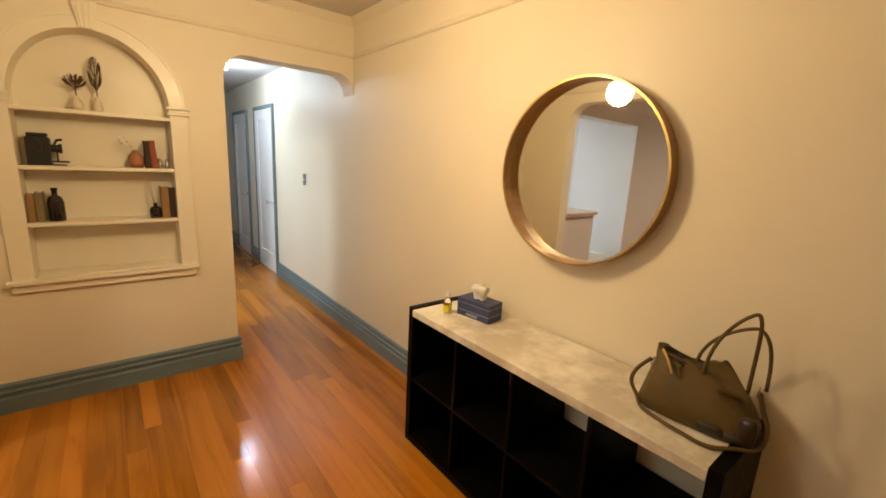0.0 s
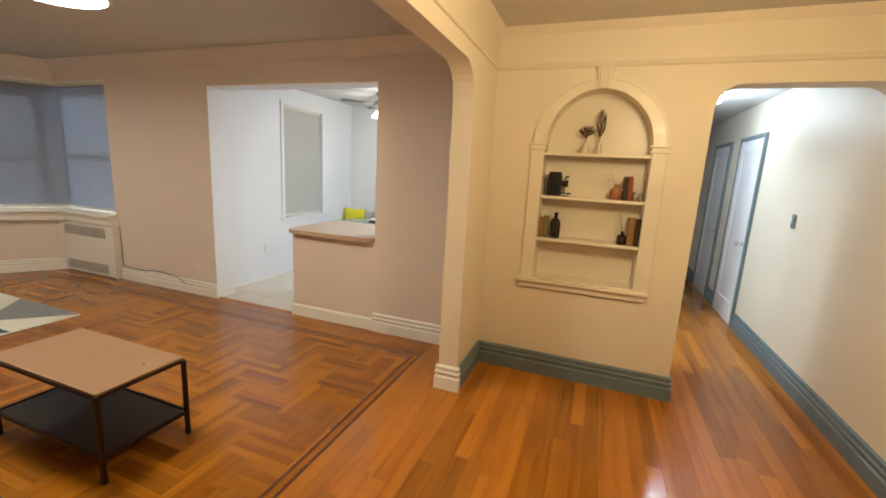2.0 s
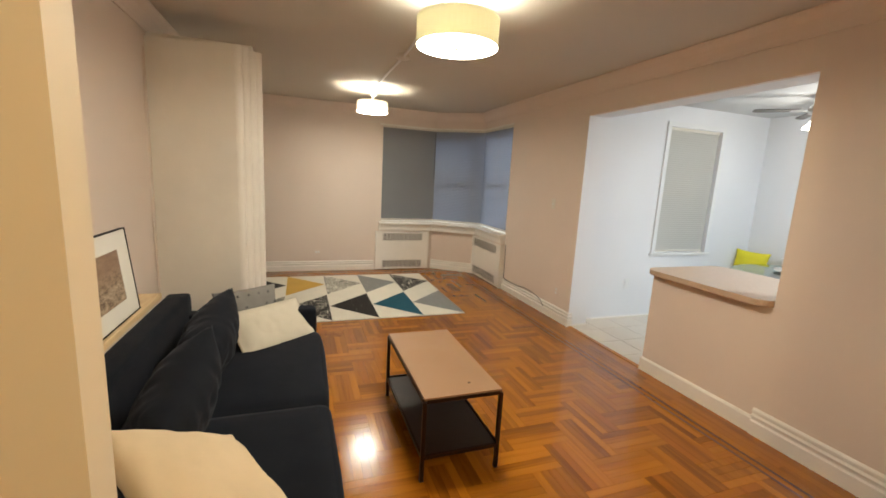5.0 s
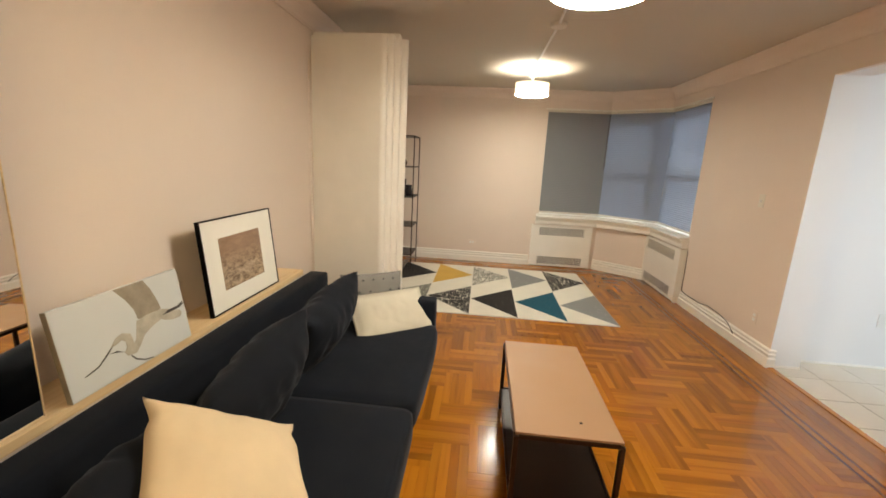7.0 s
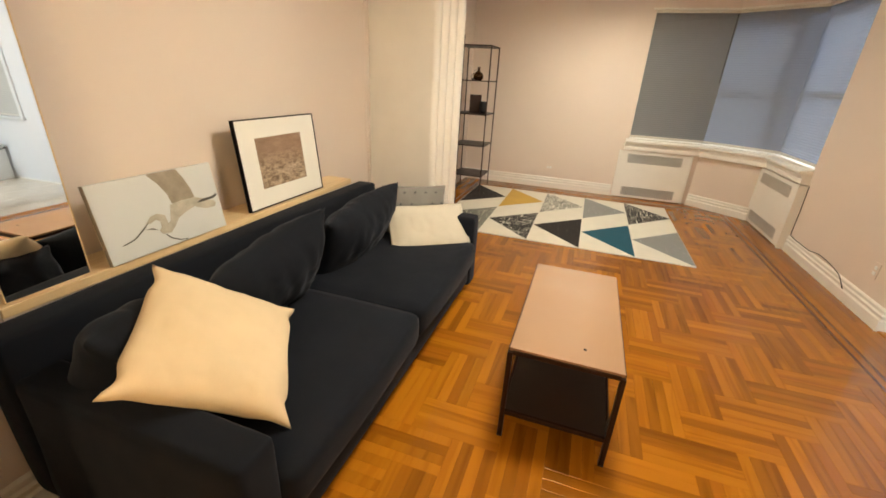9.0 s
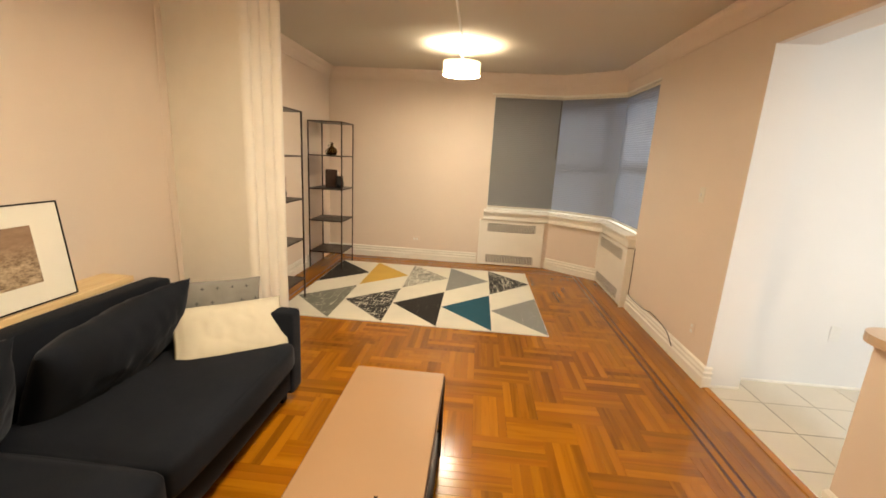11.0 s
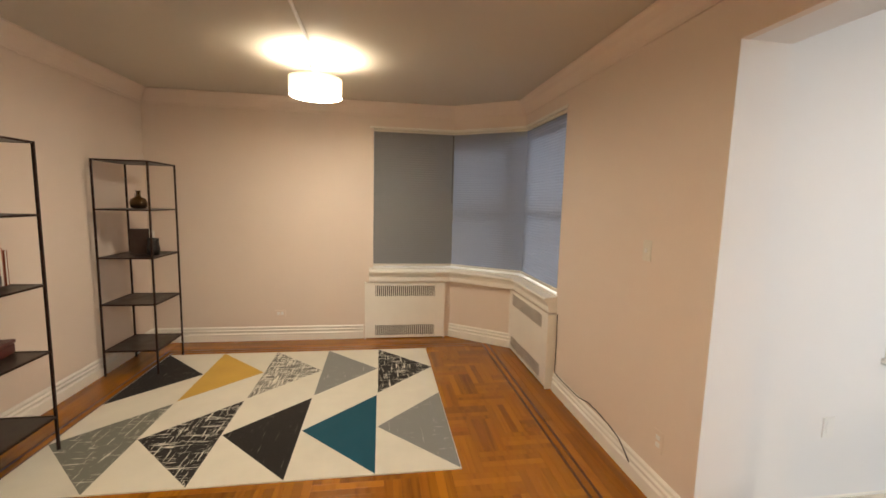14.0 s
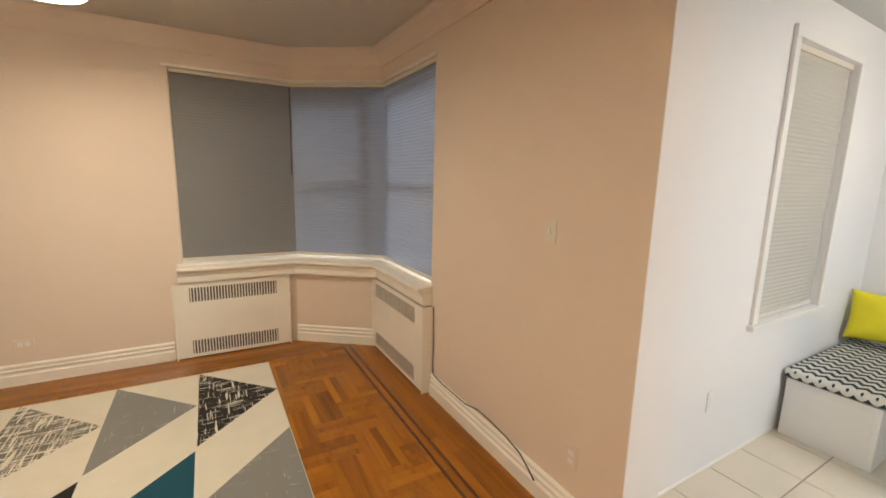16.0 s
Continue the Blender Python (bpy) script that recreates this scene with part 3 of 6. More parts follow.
moulding("crown_moulding", M_PINK, [[(XP0, -0.004), (XP0, YL), C2, C1, (XW, YS), (-0.735, YS), (-0.735, -0.004), (XP0, -0.004)]], CROWN)
moulding("picture_rail", M_CREAM, [[(XE, SY), (XE, YN), (XP1, YN), (XP1, SY)]], RAIL)
moulding("cove_moulding", M_CREAM, [[(XE, SY), (XE, YN), (XP1, YN), (XP1, SY)]], COVE)


# ---- windows ----
def shade_cloth(name, mat, a, b, z0, z1, parent, label=""):
    """A pleated shade between two plan points."""
    bm = bmesh.new()
    a, b = Vector((*a, 0)), Vector((*b, 0))
    d = (b - a).normalized()
    nrm = Vector((-d.y, d.x, 0)) * 0.0011
    n = int((z1 - z0) / 0.0125)
    prev = None
    for k in range(n + 1):
        z = z0 + (z1 - z0) * k / n
        off = nrm * (1 if k % 2 else -1)
        cur = [bm.verts.new((*(p + off).xy, z)) for p in (a, b)]
        if prev:
            bm.faces.new((prev[0], prev[1], cur[1], cur[0]))
        prev = cur
    return part(name, bm, mat, parent, label)


def bar(name, mat, a, b, z0, z1, depth, parent, label="", off=0.0, bevel=0.0):
    """A straight bar between two plan points; depth to the left of the way."""
    bm = bmesh.new()
    a, b = Vector((*a, 0)), Vector((*b, 0))
    d = (b - a).normalized()
    nrm = Vector((-d.y, d.x, 0))
    prism(bm, [(a + nrm * off).xy, (b + nrm * off).xy, (b + nrm * (off + depth)).xy, (a + nrm * (off + depth)).xy], z0, z1)
    return part(name, bm, mat, parent, label, bevel)


def sash_window(e, a, b, z0, z1, off):
    """Two sashes and a pane behind the shade; off is how far out of the room."""
    a, b = Vector(a), Vector(b)
    d = (b - a).normalized()
    w, mid = 0.045, (z0 + z1) / 2
    for p, q, s, t in ((a, a + d * w, z0, z1), (b - d * w, b, z0, z1)):
        bar("sash_stile", M_TRIM, p, q, s, t, -0.03, e, off=-off)
    for s, t in ((z0, z0 + w), (mid - w / 2, mid + w / 2), (z1 - w, z1)):
        bar("sash_rail", M_TRIM, a + d * w, b - d * w, s, t, -0.03, e, off=-off)
    g = bar("pane", M_GLASS, a + d * w, b - d * w, z0 + w, z1 - w, -0.004, e, off=-off - 0.012)
    g.visible_shadow = False


def grey_window(name, a, b, cloth, lift=0.830):
    e = structure(thing(name, "", ""), "window covered by a grey pleated blind")
    shade_cloth("blind", cloth, a, b, lift + 0.024, 2.31, e, "grey pleated blind")
    bar("bottom_rail", M_PLASTIC, a, b, lift, lift + 0.024, -0.02, e, off=0.01)
    bar("head_rail", M_PLASTIC, a, b, 2.31, 2.335, -0.03, e, off=0.012)
    sash_window(e, a, b, 0.80, 2.355, 0.14)
    return e


KA, KB = (XW - 0.022, C1[1] + 0.008), (C2[0] - 0.008, YL + 0.022)
grey_window("window_1", KA, (XW - 0.022, 2.105), M_SHADEW)
grey_window("window_2", KB, KA, M_SHADE)
grey_window("window_3", (WX1 - 0.005, YL + 0.022), KB, M_SHADE)
# the stool runs round under all three, above a moulded apron
bm = bmesh.new()
sweep(bm, [(WX1 + 0.02, YL), C2, C1, (XW, 2.06)], [(-0.12, 2.340), (0.005, 2.340), (0.007, 2.346), (0.005, 2.362), (-0.12, 2.362)])
structure(part("window_head_living_room", bm, M_TRIM))
bm = bmesh.new()
sweep(bm, [(WX1 + 0.02, YL), C2, C1, (XW, 2.06)], [(-0.12, 0.760), (0.105, 0.760), (0.115, 0.768), (0.115, 0.782), (0.105, 0.790), (0.012, 0.796), (0.010, 0.812), (-0.12, 0.814)])
structure(part("window_sill_living_room", bm, M_TRIM))
bm = bmesh.new()
sweep(bm, [(WX1 + 0.02, YL), C2, C1, (XW, 2.06)], [(0.0, 0.662), (0.070, 0.662), (0.074, 0.675), (0.074, 0.715), (0.082, 0.725), (0.088, 0.745), (0.100, 0.757), (0.0, 0.757)])
structure(part("window_apron_living_room", bm, M_TRIM))


def casing(e, axis, at, u0, u1, z0, z1, w=0.055, d=0.02, sill=0.09):
    """A flat casing round a window on a wall; axis says which way the wall looks."""
    def box(name, a0, a1, s, t, dd):
        if axis == "x":
            return boxes(name, M_WHITE, [(at, at + dd, a0, a1, s, t)], e, bevel=0.003)
        return boxes(name, M_WHITE, [(a0, a1, at - dd, at, s, t)], e, bevel=0.003)
    box("casing_side", u0 - w, u0, z0, z1, d)
    box("casing_side", u1, u1 + w, z0, z1, d)
    box("casing_head", u0 - w, u1 + w, z1, z1 + w, d)
    box("window_sill", u0 - w - 0.02, u1 + w + 0.02, z0 - 0.03, z0, sill)


e = structure(thing("window_4", "", ""), "white cased kitchen window with a cream pleated blind")
shade_cloth("blind", M_KSHADE, (KX - 0.03, KW0 + 0.003), (KX - 0.03, KW1 - 0.003), KWZ0 + 0.03, KWZ1 - 0.03, e, "cream pleated blind")
boxes("bottom_rail", M_PLASTIC, [(KX - 0.04, KX - 0.02, KW0 + 0.003, KW1 - 0.003, KWZ0 + 0.008, KWZ0 + 0.03)], e)
boxes("head_rail", M_PLASTIC, [(KX - 0.055, KX - 0.015, KW0 + 0.003, KW1 - 0.003, KWZ1 - 0.03, KWZ1)], e)
casing(e, "x", KX, KW0, KW1, KWZ0, KWZ1, sill=0.035)
sash_window(e, (KX, KW1), (KX, KW0), KWZ0, KWZ1, 0.10)
e = structure(thing("window_5", "", ""), "white cased kitchen window with a cream pleated blind half down")
shade_cloth("blind", M_KSHADE, (KN0 + 0.003, KY + 0.03), (KN1 - 0.003, KY + 0.03), 1.255, KNZ1 - 0.03, e, "cream pleated blind")
boxes("bottom_rail", M_PLASTIC, [(KN0 + 0.003, KN1 - 0.003, KY + 0.01, KY + 0.045, 1.225, 1.255)], e)
boxes("head_rail", M_PLASTIC, [(KN0 + 0.003, KN1 - 0.003, KY + 0.015, KY + 0.055, KNZ1 - 0.03, KNZ1)], e)
casing(e, "y", KY, KN0, KN1, KNZ0, KNZ1, sill=0.11)
sash_window(e, (KN1, KY), (KN0, KY), KNZ0, KNZ1, 0.12)
boxes("sash_bottom", M_WHITE, [(KN0 + 0.005, KN1 - 0.005, KY + 0.0, KY + 0.05, KNZ0, KNZ0 + 0.074)], e, bevel=0.003)
boxes("side_panel", M_GRILLE, [(KN0 + 0.045, -2.87, KY + 0.03, KY + 0.04, KNZ0 + 0.075, 1.225), (-2.37, KN1 - 0.045, KY + 0.03, KY + 0.04, KNZ0 + 0.075, 1.225)], e, "grey accordion panel beside the air conditioner")


def air_conditioner():
    e = thing("air_conditioner", "white window air conditioner below a cream blind", "air conditioner", (-2.62, KY, KNZ0 + 0.075))
    boxes("housing", M_WHITE, [(-0.245, 0.245, -0.09, 0.25, 0, 0.335)], e, bevel=0.008)
    # flat dark sheet on the housing, painting the shade between louvres
    boxes("intake_recess", M_GRILLE, [(-0.228, 0.228, -0.0915, -0.0895, 0.018, 0.238)], e, "dark recess behind the louvres")
    for k in range(16):
        boxes("louvre", M_WHITE, [(-0.225, 0.225, -0.097, -0.092, 0.020 + 0.0137 * k, 0.0265 + 0.0137 * k)], e)
    boxes("air_outlet", M_GRILLE, [(-0.10, 0.225, -0.094, -0.088, 0.262, 0.315)], e, "dark slatted air outlet")
    boxes("control_panel", M_PLASTIC, [(-0.225, -0.115, -0.095, -0.088, 0.262, 0.315)], e)
    for k in range(3):
        boxes("button", M_GRILLE, [(-0.21 + 0.032 * k, -0.195 + 0.032 * k, -0.099, -0.094, 0.285, 0.297)], e)


air_conditioner()


# ---- radiator covers ----
def radiator_cover(name, label, m, w, h=0.650, d=0.05, slots=(0.12, 0.88)):
    """A white panel with two rows of slots; x along, y into the room is negative."""
    e = thing(name, label, "radiator cover")
    e.matrix_world = m
    z1, z2, z3, z4, s0, s1 = 0.040, 0.158, 0.492, 0.612, w * slots[0], w * slots[1]
    for b in ((0, w, 0.012, z1), (0, s0, z1, z2), (s1, w, z1, z2), (0, w, z2, z3), (0, s0, z3, z4), (s1, w, z3, z4), (0, w, z4, h)):
        boxes("front_panel", M_TRIM, [(b[0], b[1], -d, -d + 0.004, b[2], b[3])], e)
    for x in (0, w - 0.004):
        boxes("side_panel", M_TRIM, [(x, x + 0.004, -d + 0.004, 0, 0.012, h)], e)
    # a thin dark sheet paints in the shade behind the slots
    boxes("dark_recess", M_GRILLE, [(0.01, w - 0.01, -d + 0.009, -d + 0.010, 0.03, h - 0.01)], e, "dark sheet painted as the shade behind the slots")
    n = 30
    for z0, z1 in ((z1, z2), (z3, z4)):
        bm = bmesh.new()
        for k in range(n):
            x = s0 + (s1 - s0) * (k + 0.5) / n
            add_box(bm, x - 0.0045, x + 0.0045, -d, -d + 0.003, z0, z1)
        tagged(part("grille", bm, M_TRIM, e, "white slotted grille"), kind="stuff")
    for x0 in (-0.012, w):
        boxes("edge_bead", M_TRIM, [(x0, x0 + 0.012, -d - 0.006, 0, 0, h)], e, bevel=0.002)
    return e


radiator_cover("radiator_cover", "white radiator cover with slotted grilles under the grey blind", pose(XW, 2.025, 0, 0, 0, 90), 0.885)
radiator_cover("radiator_cover", "white radiator cover with slotted grilles beside a black cable", pose(-6.01, YL, 0, 0, 0, 0), 1.01, d=0.07, slots=(0.055, 0.87))


# ---- doors of the hall ----
def hall_door(name, y0, y1, label):
    e = structure(thing(name, "", ""), label)
    e.matrix_world = pose(XE, y1, 0, 0, 0, -90)
    w = y1 - y0
    boxes("jamb", M_BLUE, [(-0.042, 0, -0.03, 0.0, 0, DZ + 0.042), (w, w + 0.042, -0.03, 0.0, 0, DZ + 0.042), (0, w, -0.03, 0.0, DZ, DZ + 0.042)], e, "grey-blue door casing", 0.004)
    bm = bmesh.new()
    r, z0 = 0.11, 0.008
    add_box(bm, 0.004, w - 0.004, -0.010, 0.02, z0, DZ - 0.004)
    for a in ((0.004, r, z0, DZ - 0.004), (w - r, w - 0.004, z0, DZ - 0.004), (r, w - r, z0, 0.24), (r, w - r, DZ - 0.13, DZ - 0.004)):
        add_box(bm, a[0], a[1], -0.022, -0.010, a[2], a[3])
    leaf = part("door_leaf", bm, M_DOOR, e, "white painted door with one long panel", 0.002)
    bm = bmesh.new()
    lathe(bm, [(0.001, 0), (0.024, 0.0), (0.024, 0.006), (0.008, 0.012), (0.009, 0.035), (0.026, 0.05), (0.028, 0.06), (0.02, 0.072), (0.001, 0.075)], 14)
    k = part("door_knob", bm, M_CHROME, leaf, "nickel door knob", smooth=True)
    k.matrix_basis = pose(w - 0.065, -0.022, 0.93, 90)
    return e


hall_door("door_1", *D1, "narrow white panelled closet door in a grey-blue casing")
hall_door("door_2", *D2, "narrow white panelled door in a grey-blue casing")


# ---- built-in arched niche ----
def niche():
    e = thing("built_in_niche", "cream painted arched niche with built-in shelves", "built-in shelves", (0, YN, 0))
    t = 0.014
    for x0, x1 in ((NX0 - 0.095, NX0), (NX1, NX1 + 0.095)):
        boxes("pilaster", M_NICHE, [(x0, x1, -t, 0, 0.765, NZS - 0.035)], e, bevel=0.003)
        boxes("capital", M_NICHE, [(x0 - 0.014, x1 + 0.012, -0.026, 0, NZS - 0.035, NZS - 0.02), (x0 - 0.006, x1 + 0.006, -0.02, 0, NZS - 0.02, NZS), (x0 - 0.02, x1 + 0.016, -0.032, 0, NZS, NZS + 0.014)], e, bevel=0.003)
    bm = bmesh.new()
    n, ro = 40, NR + 0.085
    for k in range(n):
        a0, a1 = math.pi * k / n, math.pi * (k + 1) / n
        ring = [(NC + NR * math.cos(a), NZS + 1.08 * NR * math.sin(a)) for a in (a0, a1)] + [(NC + ro * math.cos(a), NZS + 0.014 + 1.0 * ro * math.sin(a)) for a in (a1, a0)]
        prism(bm, ring, 0, t, pose(0, 0, 0, 90))
        ring = [(NC + (ro - 0.012) * math.cos(a), NZS + 0.014 + (ro - 0.012) * math.sin(a)) for a in (a0, a1)] + [(NC + ro * math.cos(a), NZS + 0.014 + ro * math.sin(a)) for a in (a1, a0)]
        prism(bm, ring, t, t + 0.008, pose(0, 0, 0, 90))
    bmesh.ops.remove_doubles(bm, verts=bm.verts, dist=1e-5)
    part("arch_moulding", bm, M_NICHE, e, "curved moulding of the niche")
    bm = bmesh.new()
    prism(bm, [(NC - 0.032, 2.145), (NC + 0.032, 2.145), (NC + 0.055, 2.285), (NC - 0.055, 2.285)], 0, 0.03, pose(0, 0, 0, 90))
    for u in (-0.018, 0.0, 0.018):
        prism(bm, [(NC + u - 0.005, 2.15), (NC + u + 0.005, 2.15), (NC + u * 1.6 + 0.007, 2.28), (NC + u * 1.6 - 0.007, 2.28)], 0.03, 0.036, pose(0, 0, 0, 90))
    part("keystone", bm, M_NICHE, e, "fluted keystone", 0.002)
    for z in (1.715, 1.402, 1.086):
        boxes("shelf", M_NICHE, [(NX0 + 0.001, NX1 - 0.001, -0.004, 0.178, z - 0.022, z)], e, bevel=0.003)
    boxes("sill", M_NICHE, [(NX0 - 0.115, NX1 + 0.095, -0.055, 0.0, 0.748, 0.768), (NX0 - 0.10, NX1 + 0.08, -0.028, 0, 0.70, 0.748), (NX0, NX1, 0, 0.178, 0.7655, 0.775)], e, "moulded sill of the niche", 0.004)
    return e


niche()


# ---- soft things ----
def pillow(name, label, mat, w, h, t, m, flange=0.0, seed=1, category="cushion", corner=0.10, parent=None, nub=0.0):
    """A filled cushion: thin at the seam, drawn in between its corners, with creases. Lies in local x and z, thick in y."""
    bm = bmesh.new()
    n = 40
    grid = {}
    for side in (1, -1):
        for i in range(n + 1):
            for j in range(n + 1):
                u, v = 2 * i / n - 1, 2 * j / n - 1
                if side < 0 and (i in (0, n) or j in (0, n)):
                    grid[side, i, j] = grid[1, i, j]
                    continue
                pull_u, pull_v = 1 - corner * (1 - v * v) * abs(u) ** 2 * 0.0 - corner * (1 - abs(v) ** 2) * abs(u), 1 - corner * (1 - abs(u) ** 2) * abs(v)
                pull_u -= nub * math.exp(-((abs(v) - 0.74) / 0.14) ** 2) * abs(u) ** 3 * (1 + 0.5 * math.sin(seed + 3 * u + 5 * v))
                pull_v -= nub * math.exp(-((abs(u) - 0.74) / 0.14) ** 2) * abs(v) ** 3 * (1 + 0.5 * math.sin(seed * 2 + 4 * u + 3 * v))
                x, z = u * w / 2 * pull_u, v * h / 2 * pull_v
                fu, fv = min(1, abs(u) / (1 - flange)) if flange else abs(u), min(1, abs(v) / (1 - flange)) if flange else abs(v)
                fat = (max(0, 1 - fu ** 2.6) * max(0, 1 - fv ** 2.6)) ** 0.55
                wr = noise.noise(Vector((x * 7 + seed, z * 7, seed * 3.1))) * 0.12 + noise.noise(Vector((x * 19, z * 11 + seed, 2.0))) * 0.10
                crease = (1 - min(1, abs(noise.noise(Vector((x * 9 + z * 5 + seed, z * 8 - x * 4, side * 2.0 + seed)))) * 5)) ** 2
                wr -= crease * 0.05 * (0.4 + max(abs(u), abs(v)))
                y = side * (t / 2) * fat * (1 + wr) + noise.noise(Vector((x * 4, z * 4, seed * 7.7))) * 0.008 + side * 0.0015
                grid[side, i, j] = bm.verts.new((x, y, z))
    for side in (1, -1):
        for i in range(n):
            for j in range(n):
                q = [grid[side, i, j], grid[side, i + 1, j], grid[side, i + 1, j + 1], grid[side, i, j + 1]]
                if len(set(q)) == 4:
                    bm.faces.new(q if side < 0 else q[::-1])
    ob = part(name, bm, mat, parent, "", smooth=True)
    ob.matrix_basis = m
    if parent is None:
        tagged(ob, label, category)
    elif label:
        ob["label"] = label
    return ob


def soft_box(bm, x0, x1, y0, y1, z0, z1, bulge=0.02, seed=1, n=12, edge=0.045):
    """A padded block: edges rounded, faces slightly swollen and uneven."""
    cx, cy, cz = (x0 + x1) / 2, (y0 + y1) / 2, (z0 + z1) / 2
    hx, hy, hz = (x1 - x0) / 2, (y1 - y0) / 2, (z1 - z0) / 2
    r = min(edge, hx * 0.8, hy * 0.8, hz * 0.8)
    verts = {}

    def at(u, v, w):
        key = (round(u, 4), round(v, 4), round(w, 4))
        if key not in verts:
            p = Vector((u * hx, v * hy, w * hz))
            c = Vector((max(-hx + r, min(hx - r, p.x)), max(-hy + r, min(hy - r, p.y)), max(-hz + r, min(hz - r, p.z))))
            d = p - c
            if d.length > 1e-6:
                p = c + d.normalized() * min(d.length, r)
            f = (1 - u * u) * (1 - v * v) + (1 - v * v) * (1 - w * w) + (1 - u * u) * (1 - w * w)
            p += Vector((u, v, w)) * bulge * min(1, f) * 0.8
            p += Vector((1, 1, 1)) * noise.noise(Vector((p.x * 4 + seed, p.y * 4, p.z * 4))) * 0.006
            verts[key] = bm.verts.new((cx + p.x, cy + p.y, cz + p.z))
        return verts[key]
    s = [math.sin(math.pi / 2 * (2 * k / n - 1)) for k in range(n + 1)]
    for a in range(3):
        for side in (-1, 1):
            for i in range(n):
                for j in range(n):
                    quad = []
                    for p, q in ((i, j), (i + 1, j), (i + 1, j + 1), (i, j + 1)):
                        c = [0, 0, 0]
                        c[a], c[(a + 1) % 3], c[(a + 2) % 3] = side, s[p], s[q]
                        quad.append(at(*c))
                    if len(set(quad)) == 4:
                        try:
                            bm.faces.new(quad if side > 0 else quad[::-1])
                        except ValueError:
                            pass


def sofa():
    """x runs along the back from its west end; y out from the wall."""
    e = thing("sofa", "dark navy fabric two-seat sofa with loose back cushions", "sofa", (-2.84, 0.005, 0))
    L, D, A, SPL = 2.19, 0.97, 0.13, 1.12

    def soft(name, spans, label="", bulge=0.012, seed=1, edge=0.045):
        bm = bmesh.new()
        for s in spans:
            soft_box(bm, *s, bulge=bulge, seed=seed, edge=edge)
        return part(name, bm, M_SOFA, e, label, smooth=True)
    soft("back_frame", [(0.0, L, 0.0, 0.14, 0.07, 0.705)], edge=0.028)
    soft("armrest", [(0.0, A, 0.10, D - 0.03, 0.07, 0.575)], bulge=0.006, seed=2, edge=0.022)
    soft("armrest", [(L - A, L, 0.10, D - 0.03, 0.07, 0.575)], bulge=0.006, seed=3, edge=0.022)
    soft("base_frame", [(0.04, L - 0.04, 0.10, D - 0.05, 0.07, 0.27)], bulge=0.004, seed=4)
    soft("seat_cushion", [(A, SPL, 0.22, D, 0.255, 0.425)], bulge=0.022, seed=5)
    soft("seat_cushion", [(SPL + 0.004, L - A, 0.22, D, 0.255, 0.425)], bulge=0.022, seed=6)
    for x, y, w, h, tilt, lean, turn, z, seed in ((0.625, 0.34, 0.84, 0.42, -25, 3, 2, 0.572, 11), (1.40, 0.36, 0.66, 0.45, -24, 9, -2, 0.598, 12), (1.945, 0.32, 0.42, 0.40, -28, -2, 5, 0.57, 14)):
        pillow("back_cushion", "", M_SOFA, w, h, 0.26, pose(x, y, z, tilt, lean, turn), seed=seed, corner=0.07, parent=e, nub=0.02)
    for x, y in ((0.10, 0.10), (L - 0.10, 0.10), (0.10, D - 0.12), (L - 0.10, D - 0.12)):
        boxes("leg", M_BLACK, [(x - 0.025, x + 0.025, y - 0.025, y + 0.025, 0, 0.08)], e, "black block leg", 0.003)
    return e


sofa()


def stand(tl, tr, br, bl):
    """A pose with x along the top edge, z up the sheet, y through it, and the width and height between four corners."""
    tl, tr, br, bl = map(Vector, (tl, tr, br, bl))
    x = (tr - tl + br - bl).normalized()
    z = (tl - bl + tr - br)
    z = (z - x * z.dot(x)).normalized()
    m = Matrix.Identity(4)
    for i, v in enumerate((x, z.cross(x), z)):
        m.col[i] = (*v, 0)
    m.col[3] = (*((tl + tr + br + bl) / 4), 1)
    return m, (tr - tl + br - bl).length / 2, (tl - bl + tr - br).length / 2


big = stand((-1.007, 0.27, 0.86), (-1.30, 0.60, 0.545), (-0.92, 0.86, 0.455), (-0.62, 0.60, 0.66))
pillow("big_cushion", "large square warm cream cotton cushion tilted on a navy sofa", M_PEACHCLOTH, big[1] * 1.01, big[2] * 1.0, 0.145, big[0], seed=21, corner=0.085, nub=0.05)
crm = stand((-2.50, 0.40, 0.635), (-2.84, 0.80, 0.62), (-2.67, 0.95, 0.395), (-2.33, 0.53, 0.385))
pillow("lumbar_cushion", "rectangular cream linen cushion with a flat flange on a navy sofa", M_CREAMCLOTH, crm[1] * 1.05, crm[2] * 1.08, 0.11, crm[0], flange=0.09, seed=22, corner=0.035, nub=0.008)
gm = pose(-2.74, 0.50, 0.575, -14, 2, 128)
g = pillow("patterned_cushion", "grey cotton cushion with small dark crosses behind a cream cushion", M_GREYCLOTH, 0.46, 0.33, 0.10, gm, seed=23, corner=0.06)
bm = bmesh.new()
for i in range(6):
    for j in range(4):
        x, z = -0.19 + 0.076 * i + (0.03 if j % 2 else 0), -0.12 + 0.078 * j
        if abs(x) < 0.2:
            y = -(0.05) * ((1 - (abs(x) / 0.23) ** 2.6) * (1 - (abs(z) / 0.165) ** 2.6)) ** 0.55 - 0.004
            for s in (1, -1):
                yy = y * s
                add_box(bm, x - 0.010, x + 0.010, yy - 0.003, yy + 0.003, z - 0.0018, z + 0.0018)
                add_box(bm, x - 0.0018, x + 0.0018, yy - 0.003, yy + 0.003, z - 0.010, z + 0.010)
tagged(part("stitched_cross", bm, M_DASH, g, "small dark stitched crosses"), kind="stuff")

